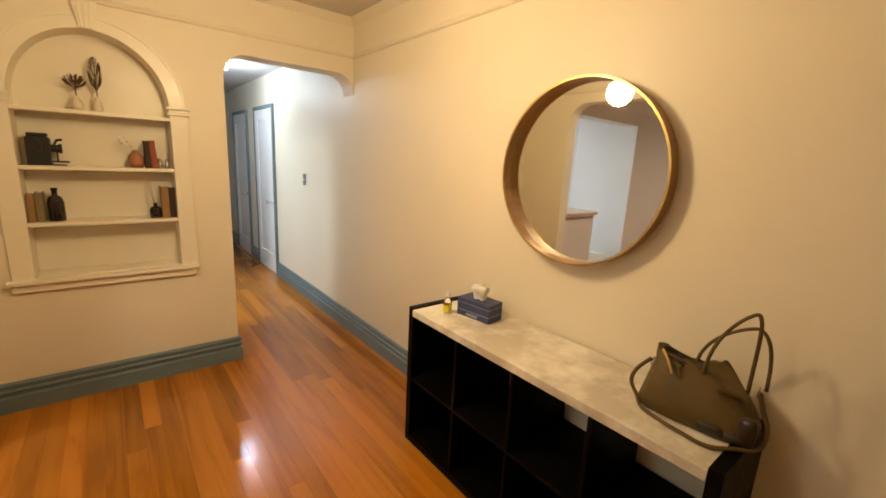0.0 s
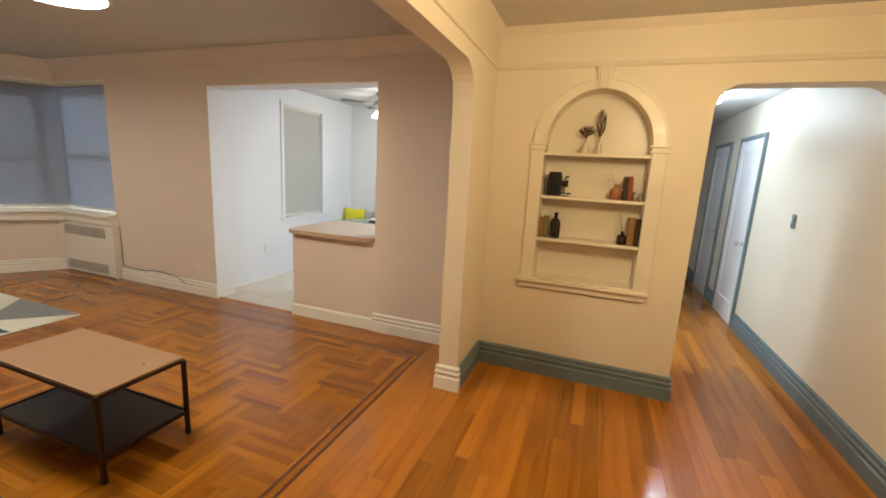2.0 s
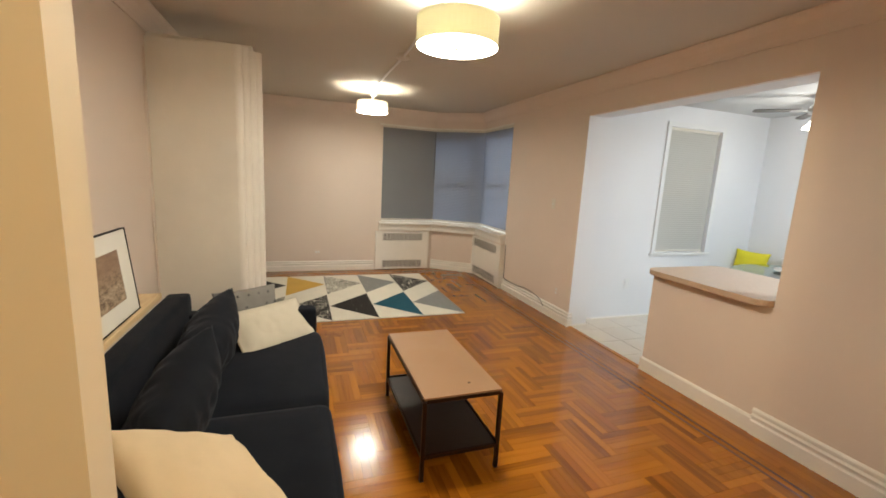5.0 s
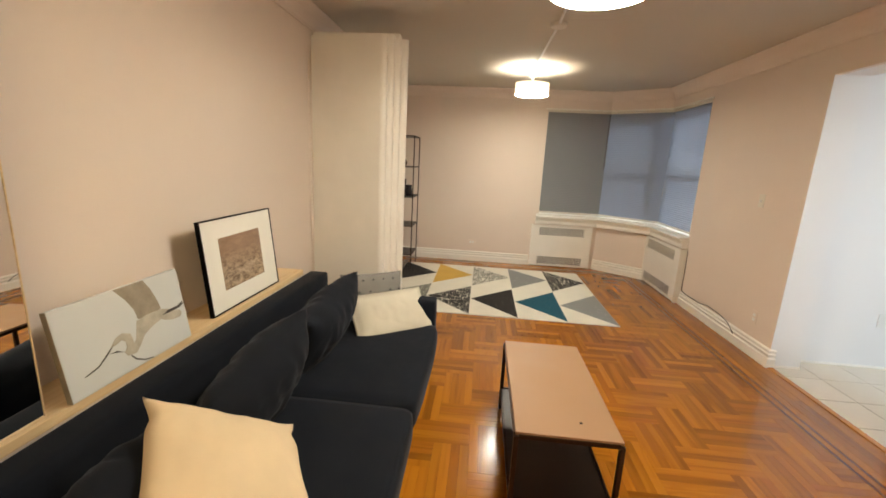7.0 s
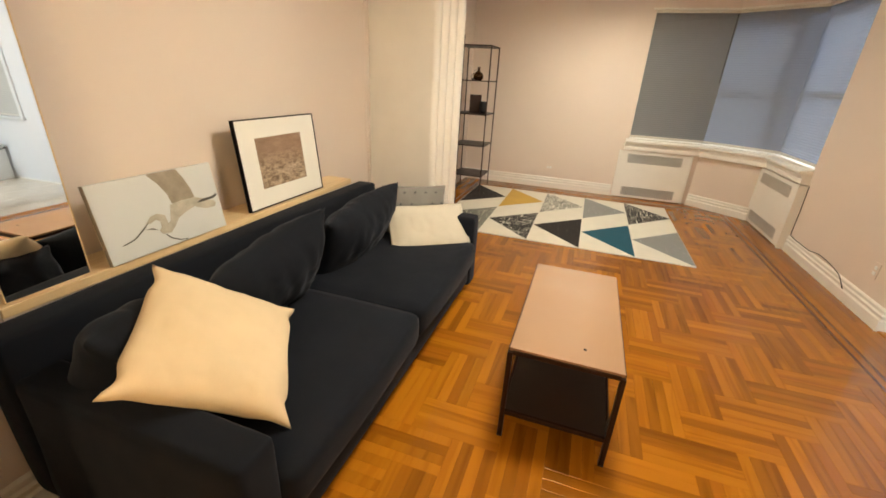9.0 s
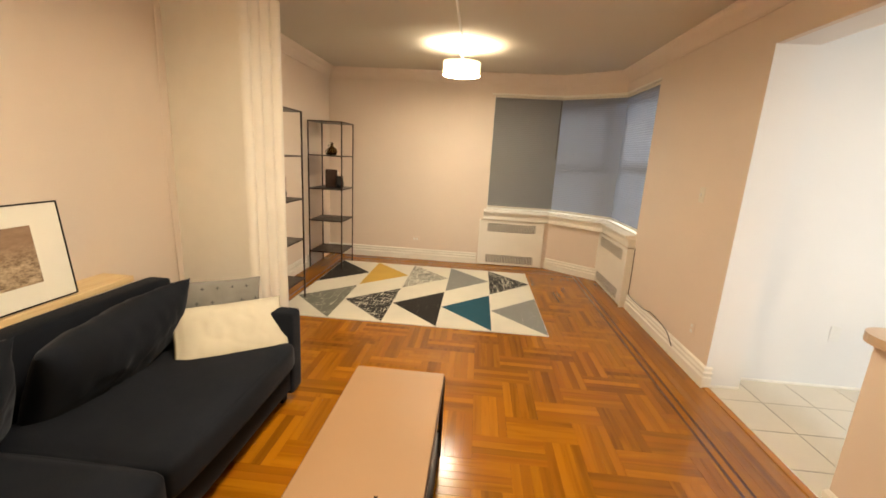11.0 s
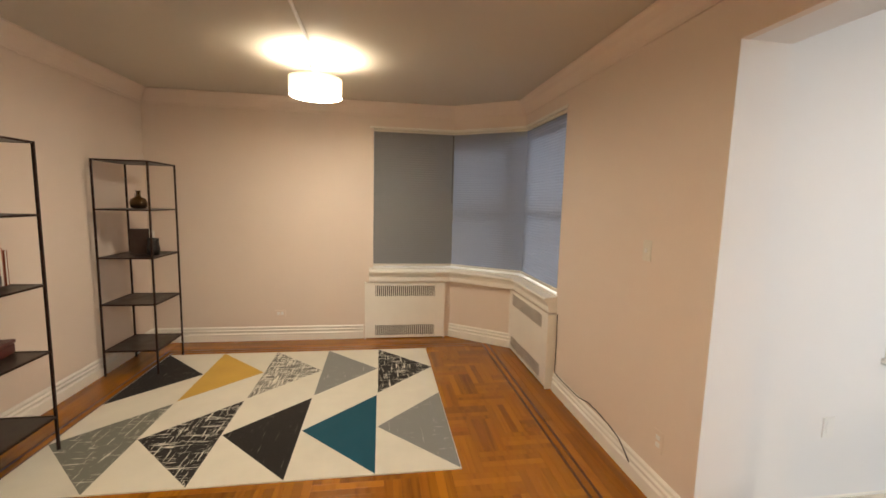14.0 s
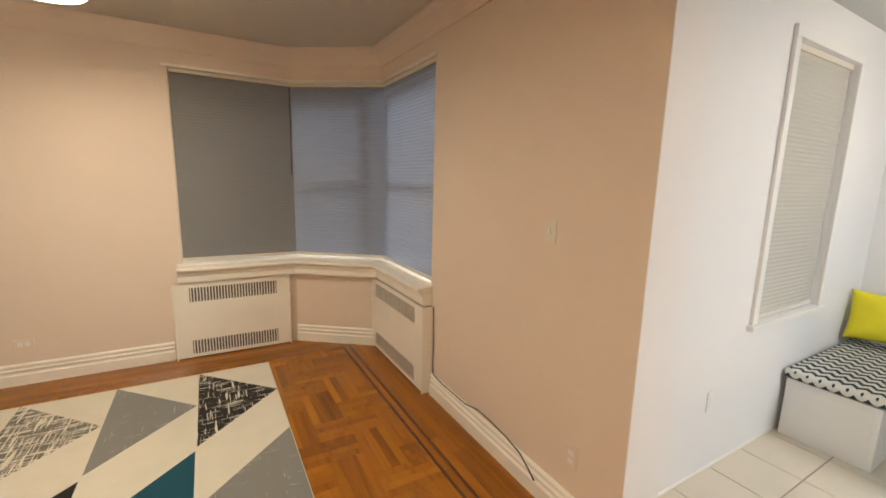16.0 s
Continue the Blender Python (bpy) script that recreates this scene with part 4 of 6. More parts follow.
# ---- ledge, leaning pictures and mirror ----
e = thing("pine_ledge", "pale pine board ledge behind a navy sofa", "shelf ledge", (0, 0, 0))
boxes("board", M_PINE, [(-2.72, -0.737, YS + 0.002, 0.004, 0.70, 0.735)], e, bevel=0.003)
boxes("front_panel", M_PINK, [(-2.72, -0.737, -0.012, -0.002, 0.0, 0.70)], e, "painted front of the ledge")


def leaning(name, label, category, x0, x1, h, foot_y, top_y, z0, yaw=0.0):
    """A flat thing that leans on the south wall; its x runs west from x1, its face looks along -y."""
    e = thing(name, label, category)
    e.matrix_world = pose(x1, foot_y, z0, 0, 0, 180 + yaw) @ pose(0, 0, 0, -math.degrees(math.asin((foot_y - top_y) / h)))
    return e


# heron print
e = leaning("heron_print", "canvas print of a flying heron leaning on a pine ledge", "picture", -1.578, -1.058, 0.300, -0.004, -0.052, 0.737)
boxes("canvas", M_PALE, [(0, 0.52, -0.020, 0.0, 0, 0.298)], e, "pale blue-grey stretched canvas", 0.002)
boxes("canvas_edge", M_HERON, [(-0.001, 0, -0.019, 0.0, 0, 0.298)], e, "dark edge of the canvas")
for nm, mt, pts, y in (
        ("wing", M_HERON, [(0.222, 0.297), (0.350, 0.297), (0.374, 0.255), (0.392, 0.205), (0.400, 0.168), (0.345, 0.160), (0.290, 0.165), (0.283, 0.205), (0.258, 0.252)], 0.0),
        ("far_wing", M_HERONPALE, [(0.375, 0.140), (0.40, 0.120), (0.44, 0.105), (0.485, 0.102), (0.497, 0.117), (0.487, 0.132), (0.44, 0.142)], 0.0003),
        ("body", M_HERONPALE, [(0.225, 0.055), (0.250, 0.052), (0.275, 0.072), (0.300, 0.100), (0.345, 0.118), (0.40, 0.130), (0.44, 0.150), (0.40, 0.166), (0.335, 0.168), (0.282, 0.162), (0.272, 0.130), (0.262, 0.100), (0.240, 0.080)], 0.0006),
        ("neck", M_HERONPALE, [(0.160, 0.112), (0.185, 0.136), (0.215, 0.142), (0.245, 0.128), (0.250, 0.095), (0.240, 0.060), (0.215, 0.056), (0.205, 0.075), (0.218, 0.085), (0.220, 0.108), (0.205, 0.120), (0.180, 0.112)], 0.0009),
        ("beak", M_HERONDARK, [(0.052, 0.062), (0.062, 0.060), (0.105, 0.069), (0.150, 0.097), (0.175, 0.120), (0.145, 0.100), (0.104, 0.073), (0.062, 0.064)], 0.0012),
        ("crest", M_HERONDARK, [(0.150, 0.094), (0.180, 0.086), (0.205, 0.076), (0.180, 0.092)], 0.0012),
        ("feet", M_HERONDARK, [(0.400, 0.140), (0.44, 0.138), (0.49, 0.140), (0.520, 0.152), (0.502, 0.152), (0.515, 0.161), (0.485, 0.150), (0.43, 0.150)], 0.0012),
        ("twig", M_HERONDARK, [(0.225, 0.052), (0.24, 0.030), (0.275, 0.010), (0.312, 0.003), (0.312, 0.006), (0.277, 0.014), (0.243, 0.034), (0.229, 0.053)], 0.0012)):
    bm = bmesh.new()
    prism(bm, pts, 0.0200, 0.0204 + y, pose(0, 0, 0, 90))
    part(nm, bm, mt, e, "printed " + nm.replace("_", " ") + " of the heron")

# framed photograph
e = leaning("framed_photograph", "framed brown landscape photograph with a white mat", "picture", -2.405, -1.772, 0.462, -0.034, -0.082, 0.737)
W_, H_ = 0.63, 0.462
boxes("backing", M_BLACK, [(0.005, W_ - 0.005, -0.012, 0.0, 0.005, H_ - 0.005)], e)
boxes("frame", M_BLACK, [(0, W_, -0.022, 0, 0, 0.006), (0, W_, -0.022, 0, H_ - 0.006, H_), (0, 0.006, -0.022, 0, 0.006, H_ - 0.006), (W_ - 0.006, W_, -0.022, 0, 0.006, H_ - 0.006)], e, "thin black picture frame")
boxes("mat_board", M_PAPER, [(0.006, W_ - 0.006, -0.018, -0.012, 0.006, H_ - 0.006)], e, "white mat board")
boxes("photograph", M_PHOTO, [(0.122, W_ - 0.142, -0.0195, -0.018, 0.100, H_ - 0.098)], e, "brown landscape print")

# tall leaning mirror
e = leaning("leaning_mirror", "tall thin-framed mirror leaning on a pine ledge", "mirror", -1.0, -0.757, 1.38, -0.022, -0.030, 0.737, yaw=0.8)
boxes("mirror_glass", M_MIRROR, [(0.003, 0.240, -0.012, 0.0, 0.003, 1.377)], e, "mirror glass")
boxes("frame", M_PINE, [(0, 0.243, -0.014, 0, 0, 0.003), (0, 0.243, -0.014, 0, 1.377, 1.38), (0, 0.003, -0.014, 0, 0.003, 1.377), (0.240, 0.243, -0.014, 0, 0.003, 1.377)], e, "thin pale edge of the mirror")


# ---- coffee table ----
def coffee_table():
    e = thing("coffee_table", "coffee table with brown veneer top and dark metal frame", "coffee table", (-2.438, 1.413, 0))
    L, D, H, r = 0.895, 0.445, 0.463, 0.010
    boxes("tabletop", M_TABLE, [(0.006, L - 0.006, 0.006, D - 0.006, H - 0.016, H)], e, "brown veneer top", 0.003)
    boxes("knot", M_BLACK, [(L - 0.115, L - 0.103, D - 0.16, D - 0.148, H, H + 0.0006)], e, "small dark mark on the top")
    for x, y in ((0, 0), (L - 2 * r, 0), (0, D - 2 * r), (L - 2 * r, D - 2 * r)):
        leg = boxes("leg", M_METAL, [(x, x + 2 * r, y, y + 2 * r, 0.006, H - 0.02)], e, "dark square metal leg", 0.001)
        boxes("foot", M_CORD, [(x - 0.001, x + 2 * r + 0.001, y - 0.001, y + 2 * r + 0.001, 0, 0.006)], leg, "rubber foot")
    for nm, z0, z1 in (("top_rail", H - 0.028, H - 0.010), ("shelf_rail", 0.125, 0.145)):
        boxes(nm, M_METAL, [(2 * r, L - 2 * r, 0.001, 0.013, z0, z1), (2 * r, L - 2 * r, D - 0.013, D - 0.001, z0, z1), (0.001, 0.013, 2 * r, D - 2 * r, z0, z1), (L - 0.013, L - 0.001, 2 * r, D - 2 * r, z0, z1)], e)
    boxes("shelf", M_MESH, [(0.013, L - 0.013, 0.013, D - 0.013, 0.132, 0.139)], e, "black lower shelf")


coffee_table()

# ---- rug with its triangles ----
e = thing("rug", "cream rug with black, grey, teal and mustard triangles", "rug", (-6.03, 0.16, 0.0004))
RW, RL = 2.0, 2.51
bm = bmesh.new()
for k in range(40):
    y0, y1 = RL * k / 40, RL * (k + 1) / 40
    add_box(bm, 0, RW, y0, y1, 0, 0.007)
bmesh.ops.remove_doubles(bm, verts=bm.verts, dist=1e-5)
part("rug_base", bm, M_RUG, e, "cream woven base")
pitch = RL / 5
for k, (far, near) in enumerate(((M_RBLACK, M_RGREYP), (M_RYELLOW, M_RPRINT), (M_RFAINT, M_RBLACK), (M_RGREY, M_RTEAL), (M_RPRINT, M_RGREY))):
    y = k * pitch
    for mt, tri in ((far, [(0.004, y + 0.004), (RW / 2 - 0.01, y + 0.004), (0.50, y + pitch - 0.004)]), (near, [(RW / 2 + 0.03, y + pitch - 0.004), (0.50 + RW / 2, y + 0.006), (RW - 0.004, y + pitch - 0.004)])):
        bm = bmesh.new()
        prism(bm, tri, 0.0065, 0.0085)
        part("triangle", bm, mt, e, mt.name.replace("_", " ").replace("pile", "triangle").replace("print", "printed triangle"))


# ---- folding partition ----
def partition():
    e = thing("folding_partition", "cream fluted folding partition pushed back against the pink wall", "folding partition", (0, 0, 0))
    a, b = Vector((-3.37, YS)), Vector((-3.27, 0.395))
    bm = bmesh.new()
    n = (b - a).normalized()
    s = Vector((-n.y, n.x)) * 0.025
    prism(bm, [a, b, b + s, a + s], 0.01, 2.43)
    part("flat_panel", bm, M_TRIM, e, "flat cream end panel", 0.004)
    # the gathered folds curve from the panel's edge round to the back
    c = Vector((-3.49, 0.56))
    for k in range(4):
        p, q = b.lerp(c, k / 4), b.lerp(c, (k + 1) / 4)
        d = (q - p)
        o = Vector((d.y, -d.x)).normalized() * (1 if (Vector((d.y, -d.x)).y > 0) else -1)
        ring = [p + (q - p) * (t / 8) + o * (0.022 * math.sin(math.pi * t / 8) ** 0.8) for t in range(9)]
        ring += [q - o * 0.03, p - o * 0.03]
        bm = bmesh.new()
        prism(bm, ring, 0.01, 2.43 + 0.004 * (k % 2))
        part("fold", bm, M_TRIM, e, "gathered cream fold", smooth=False)
    bm = bmesh.new()
    prism(bm, [c, (-3.56, 0.50), (-3.60, YS), (-3.57, YS), (-3.53, 0.48), (-3.48, 0.53)], 0.01, 2.43)
    part("rear_panel", bm, M_TRIM, e)
    bm = bmesh.new()
    tube(bm, [(-3.303 + 0.002 * math.sin(z * 2.2), YS + 0.008 + 0.01 * math.sin(z * 3), z) for z in [0.3 + 0.12 * k for k in range(18)]], 0.006, 6)
    part("edge_gasket", bm, M_PINK, e, "wavy rubber edge")
    boxes("track", M_TRIM, [(-3.50, -3.42, YS, 0.5, 2.435, 2.47)], e)


partition()


# ---- ceiling lamps ----
def drum_lamp(x, y, label, cloth, r, low, high):
    """A shade of radius r from low to high below the ceiling."""
    e = thing("drum_ceiling_lamp", label, "ceiling lamp", (x, y, ZL), group="drum ceiling lamps")
    bm = bmesh.new()
    lathe(bm, [(0.001, 0), (0.062, 0), (0.062, -0.012), (0.050, -0.016), (0.050, -0.075), (0.044, -0.085), (0.001, -0.085)], 24)
    part("canopy", bm, M_CHROME, e, "short brushed nickel canopy", smooth=False)
    bm = bmesh.new()
    lathe(bm, [(0.008, -0.03), (0.008, low)], 8)
    part("stem", bm, M_WHITE, e)
    bm = bmesh.new()
    lathe(bm, [(r - 0.004, low), (r, low), (r, high), (r - 0.003, high), (r - 0.004, low)], 48)
    part("shade", bm, cloth, e, "linen drum shade", smooth=False)
    bm = bmesh.new()
    lathe(bm, [(0.012, low - 0.003), (r - 0.005, low - 0.003)], 48, caps=False)
    d = part("diffuser", bm, M_DIFFUSE, e, "lit white diffuser")
    bm = bmesh.new()
    lathe(bm, [(0.001, low - 0.022), (0.008, low - 0.020), (0.013, low - 0.012), (0.013, low - 0.003), (0.001, low - 0.003)], 14)
    part("finial", bm, M_CHROME, e)
    bm = bmesh.new()
    for z in (low, high):
        lathe(bm, [(r - 0.001, z - 0.002), (r + 0.002, z - 0.002), (r + 0.002, z + 0.003), (r - 0.001, z + 0.003), (r - 0.001, z - 0.002)], 48)
    part("rim", bm, M_PLASTIC, e)
    return e


drum_lamp(-2.02, 1.66, "larger lit drum ceiling lamp with a cream linen shade", M_DRUM, 0.225, -0.335, -0.200)
drum_lamp(-5.08, 1.70, "smaller lit drum ceiling lamp above the triangle rug", M_DRUMPALE, 0.19, -0.282, -0.162)
e = thing("junction_box", "white round ceiling box with conduit to both drum lamps", "ceiling box", (-3.53, 1.71, ZL))
bm = bmesh.new()
lathe(bm, [(0.001, 0), (0.062, 0), (0.062, -0.022), (0.055, -0.03), (0.001, -0.03)], 24)
part("box", bm, M_PLASTIC, e)
bm = bmesh.new()
tube(bm, [(0.0, 0, -0.014), (1.47, -0.05, -0.012)], 0.011, 8)
part("conduit", bm, M_WHITE, e)
bm = bmesh.new()
tube(bm, [(0.0, 0, -0.014), (-1.50, -0.01, -0.012)], 0.011, 8)
part("conduit", bm, M_WHITE, e)


# ---- ceiling fans ----
def fan(name, label, at, drop, radius, blade_mat, bell_mat, turn, bells, blades=5, bell_r=0.085, metal=None, blade_w=0.063):
    metal = metal or M_BRASS
    e = thing(name, label, "ceiling fan", at)
    bm = bmesh.new()
    lathe(bm, [(0.001, 0), (0.07, 0), (0.065, -0.03), (0.03, -0.05), (0.012, -0.055), (0.012, -drop + 0.06), (0.001, -drop + 0.06)], 20)
    part("canopy", bm, metal, e, smooth=True)
    bm = bmesh.new()
    lathe(bm, [(0.001, -drop + 0.065), (0.05, -drop + 0.06), (0.095, -drop + 0.035), (0.105, -drop), (0.09, -drop - 0.03), (0.05, -drop - 0.045), (0.045, -drop - 0.09), (0.02, -drop - 0.11), (0.001, -drop - 0.11)], 28)
    part("motor", bm, metal, e, smooth=True)
    for k in range(blades):
        a = turn + 360 / blades * k
        bm = bmesh.new()
        r0, r1, w = 0.17, radius, blade_w
        prism(bm, [(r0, -w * 0.8), (r1 - 0.05, -w), (r1 - 0.008, -w * 0.8), (r1, -w * 0.3), (r1, w * 0.3), (r1 - 0.008, w * 0.8), (r1 - 0.05, w), (r0, w * 0.8)], -0.004, 0.004, pose(0, 0, -drop + 0.0, 0, 0, a) @ pose(0, 0, 0, 11))
        part("blade", bm, blade_mat, e, bevel=0.001)
        bm = bmesh.new()
        prism(bm, [(0.08, -0.014), (0.18, -0.035), (0.24, -0.03), (0.24, 0.03), (0.18, 0.035), (0.08, 0.014)], -0.008, -0.003, pose(0, 0, -drop + 0.0, 0, 0, a) @ pose(0, 0, 0, 11))
        part("blade_bracket", bm, metal, e)
    for k in range(bells):
        a = turn + 20 + 360 / bells * k
        bm = bmesh.new()
        prof = [(0.022, 0.0), (0.032, -0.01), (bell_r * 0.7, -0.045), (bell_r * 0.95, -0.085), (bell_r * 1.08, -0.115)]
        lathe(bm, prof + [(r - 0.003, z + 0.001) for r, z in prof[::-1]], 24, caps=False)
        b = part("bell_shade", bm, bell_mat, e, "lit frosted glass bell", smooth=True)
        b.matrix_basis = pose(0, 0, -drop - 0.065, 0, 0, a) @ pose(0.055, 0, 0, 0, -24, 0)
    bm = bmesh.new()
    tube(bm, [(0.012, -0.01, -drop - 0.10), (0.012, -0.01, -drop - 0.235)], 0.003, 5)
    part("pull_chain", bm, metal, e)
    bm = bmesh.new()
    lathe(bm, [(0.001, 0), (0.008, -0.004), (0.012, -0.016), (0.008, -0.028), (0.003, -0.034), (0.008, -0.045), (0.004, -0.06), (0.001, -0.062)], 12, (0.012, -0.01, -drop - 0.23))
    part("pull_knob", bm, M_BRASS, e, "small brass chain pull", smooth=True)
    return e


f1 = fan("ceiling_fan", "brass ceiling fan with dark wood blades and lit frosted bells", (0.91, 1.80, ZE), 0.15, 0.70, M_BLADE, M_BELL, -12, 4, blades=5, bell_r=0.068, blade_w=0.072)
f2 = fan("ceiling_fan", "nickel kitchen ceiling fan with grey blades and lit bowl", (-2.47, 5.59, ZK), 0.14, 0.55, M_GREY, M_KBELL, 48, 1, blades=4, blade_w=0.040, bell_r=0.062, metal=M_CHROME)
for f in (f1, f2):
    for c in f.children:
        if c.name.startswith("bell_shade"):
            c.visible_shadow = False
            if f is f2:
                c.matrix_basis = pose(0, 0, -0.225)
                c.scale = (1.85, 1.85, 0.78)

e = thing("hall_ceiling_light", "small round lit ceiling light in the hall", "ceiling light", (1.48, 5.42, 2.45))
bm = bmesh.new()
lathe(bm, [(0.001, 0), (0.06, 0), (0.06, -0.025), (0.001, -0.025)], 20)
part("base", bm, M_WHITE, e)
bm = bmesh.new()
lathe(bm, [(0.05, -0.025), (0.06, -0.05), (0.045, -0.085), (0.001, -0.095)], 20)
o = part("globe", bm, M_BULB, e, "lit glass globe", smooth=True)
o.visible_shadow = False


# ---- shelf towers ----
def tower():
    e = thing("shelf_tower", "open dark metal shelf tower in the room's pink corner", "shelf unit", (-6.035, -0.145, 0))
    W, D, H, r = 0.465, 0.43, 1.84, 0.0065
    for x, y in ((r, r), (W - r, r), (r, D - r), (W - r, D - r)):
        boxes("post", M_METAL, [(x - r, x + r, y - r, y + r, 0, H)], e)
    for z in (0.225, 0.63, 1.03, 1.435, H):
        boxes("shelf", M_MESH, [(0.014, W - 0.014, 0.014, D - 0.014, z - 0.009, z - 0.003)], e, "dark metal shelf")
        boxes("shelf_rail", M_METAL, [(0.013, W - 0.013, 0.001, 0.012, z - 0.012, z), (0.013, W - 0.013, D - 0.012, D - 0.001, z - 0.012, z), (0.001, 0.012, 0.013, D - 0.013, z - 0.012, z), (W - 0.012, W - 0.001, 0.013, D - 0.013, z - 0.012, z)], e)
    return e


t2 = tower()
t1 = copy_thing(t2, pose(-4.48, YS + 0.028, 0))
t1["label"] = "open dark metal shelf tower beside the folding partition"
for t in (t1, t2):
    t["group"] = "metal shelf towers"


def turned(name, label, category, profile, mat, at, sides=24):
    bm = bmesh.new()
    lathe(bm, profile, sides)
    o = part(name, bm, mat, smooth=True)
    o.matrix_world = pose(*at)
    return tagged(o, label, category)


def book(label, mat, at, size, turn=0.0, tilt=0.0):
    """A closed book: cover boards round a paler block of pages. Spine along local z."""
    e = thing("book", label, "book", at, turn)
    e.matrix_world = pose(*at, 0, tilt, turn)
    t, d, h = size
    boxes("cover", mat, [(0, 0.0025, 0, d, 0, h), (t - 0.0025, t, 0, d, 0, h), (0.0025, t - 0.0025, 0, 0.003, 0, h)], e, bevel=0.0008)
    boxes("pages", M_PAPER, [(0.0025, t - 0.0025, 0.003, d - 0.003, 0.003, h - 0.003)], e)
    return e


GLOBE_BOTTLE = [(0.001, 0), (0.04, 0), (0.062, 0.02), (0.068, 0.05), (0.055, 0.085), (0.022, 0.105), (0.018, 0.115), (0.017, 0.15), (0.024, 0.155), (0.020, 0.158), (0.013, 0.152), (0.014, 0.115), (0.02, 0.098), (0.05, 0.08), (0.063, 0.05), (0.057, 0.022), (0.001, 0.006)]
turned("glass_bottle", "round smoky glass bottle on a metal shelf", "bottle", GLOBE_BOTTLE, M_AMBER, (-5.80, 0.08, 1.4355))
turned("glass_bottle", "small round clear glass bottle on a metal shelf", "bottle", [(r * 0.8, z * 0.8) for r, z in GLOBE_BOTTLE], M_GLASS, (-5.92, 0.0, 1.4355))
turned("glass_bottle", "clear glass bottle with a stopper on a metal shelf", "bottle", GLOBE_BOTTLE[:8] + [(0.022, 0.16), (0.02, 0.185), (0.008, 0.20), (0.001, 0.20)], M_GLASS, (-4.33, 0.06, 1.4355))
turned("glass_bottle", "low clear glass flask on a metal shelf", "bottle", [(r * 0.9, z * 0.9) for r, z in GLOBE_BOTTLE], M_GLASS, (-4.23, 0.12, 1.4355))
turned("black_vase", "small black glossy vase on a metal shelf before books", "vase", [(0.001, 0), (0.05, 0), (0.066, 0.03), (0.066, 0.07), (0.045, 0.11), (0.022, 0.135), (0.02, 0.15), (0.012, 0.15), (0.001, 0.14)], M_DEVICE, (-4.28, 0.12, 1.0305))
turned("black_vase", "dark squat vase on the far shelf tower", "vase", [(0.001, 0), (0.045, 0), (0.05, 0.05), (0.04, 0.12), (0.045, 0.145), (0.001, 0.15)], M_DEVICE, (-5.80, 0.18, 1.0305))
book("grey covered book standing on a metal shelf", M_BOOKGREY, (-4.36, -0.06, 1.0305), (0.035, 0.17, 0.235), 8)
book("salmon covered book standing on a metal shelf", M_BOOKPINK, (-4.40, -0.04, 1.0305), (0.028, 0.15, 0.215), 6)
book("thin rust book standing on a metal shelf", M_BOOKRED, (-4.430, -0.03, 1.0305), (0.02, 0.14, 0.20), 6)
book("dark book standing on the far shelf tower", M_BOOKDARK, (-5.85, -0.02, 1.0305), (0.05, 0.15, 0.225), 10)
book("cream book standing on the far shelf tower", M_PAPER, (-5.93, -0.02, 1.0305), (0.035, 0.14, 0.20), 10)
e = thing("lacquer_box", "flat maroon lacquered box on a metal shelf", "box", (-4.31, -0.02, 0.6305), 12)
boxes("box_body", M_MAROON, [(-0.13, 0.13, -0.11, 0.14, 0, 0.055)], e, bevel=0.006)
boxes("box_lid", M_MAROON, [(-0.135, 0.135, -0.115, 0.145, 0.057, 0.08)], e, bevel=0.008)


# ---- console with its things ----
def console():
    e = thing("console_cabinet", "black-brown shelf console with marble-look top under a round mirror", "console", (1.625, 0.575, 0))
    W, L, H, t = 0.395, 1.455, 0.775, 0.038
    boxes("side_panel", M_BLACK, [(0, W, 0, t, 0, H + 0.008)], e, "black-brown end panel", 0.002)
    boxes("side_panel", M_BLACK, [(0, W, L - t, L, 0, H + 0.008)], e, "black-brown end panel", 0.002)
    boxes("worktop", M_MARBLE, [(-0.004, W - 0.002, t, L - t, H - 0.036, H)], e, "white veined marble-look top", 0.002)
    boxes("bottom_board", M_BLACK, [(0.002, W, t, L - t, 0.0, t)], e)
    boxes("middle_board", M_BLACK, [(0.004, W, t, L - t, 0.37, 0.386)], e)
    for k in (1, 2, 3):
        y = t + (L - 2 * t) * k / 4
        boxes("divider", M_BLACK, [(0.004, W, y - 0.008, y + 0.008, t, 0.37), (0.004, W, y - 0.008, y + 0.008, 0.386, H - 0.036)], e)
    return e


console()
e = thing("tissue_box", "blue printed tissue box with a white tissue", "tissue box", (1.86, 1.745, 0.7755), 8)
boxes("carton", M_BOXBLUE, [(-0.055, 0.055, -0.10, 0.10, 0, 0.092)], e, bevel=0.001)
boxes("printed_line", M_BLUEGREY, [(-0.0558, 0.0558, -0.1008, 0.1008, 0.030, 0.033), (-0.0558, 0.0558, -0.1008, 0.1008, 0.068, 0.070), (-0.0558, -0.0545, -0.03, 0.04, 0.008, 0.022)], e, "pale line printed round the box")
bm = bmesh.new()
rings = []
for k in range(7):
    z = 0.090 + 0.011 * k
    rings.append([bm.verts.new(((0.018 + 0.006 * k * (0.5 + 0.5 * math.sin(3 * a + k))) * math.cos(a), (0.034 + 0.005 * k * (0.6 + 0.4 * math.cos(2 * a))) * math.sin(a), z + 0.008 * math.sin(4 * a + 1))) for a in (2 * math.pi * i / 20 for i in range(20))])
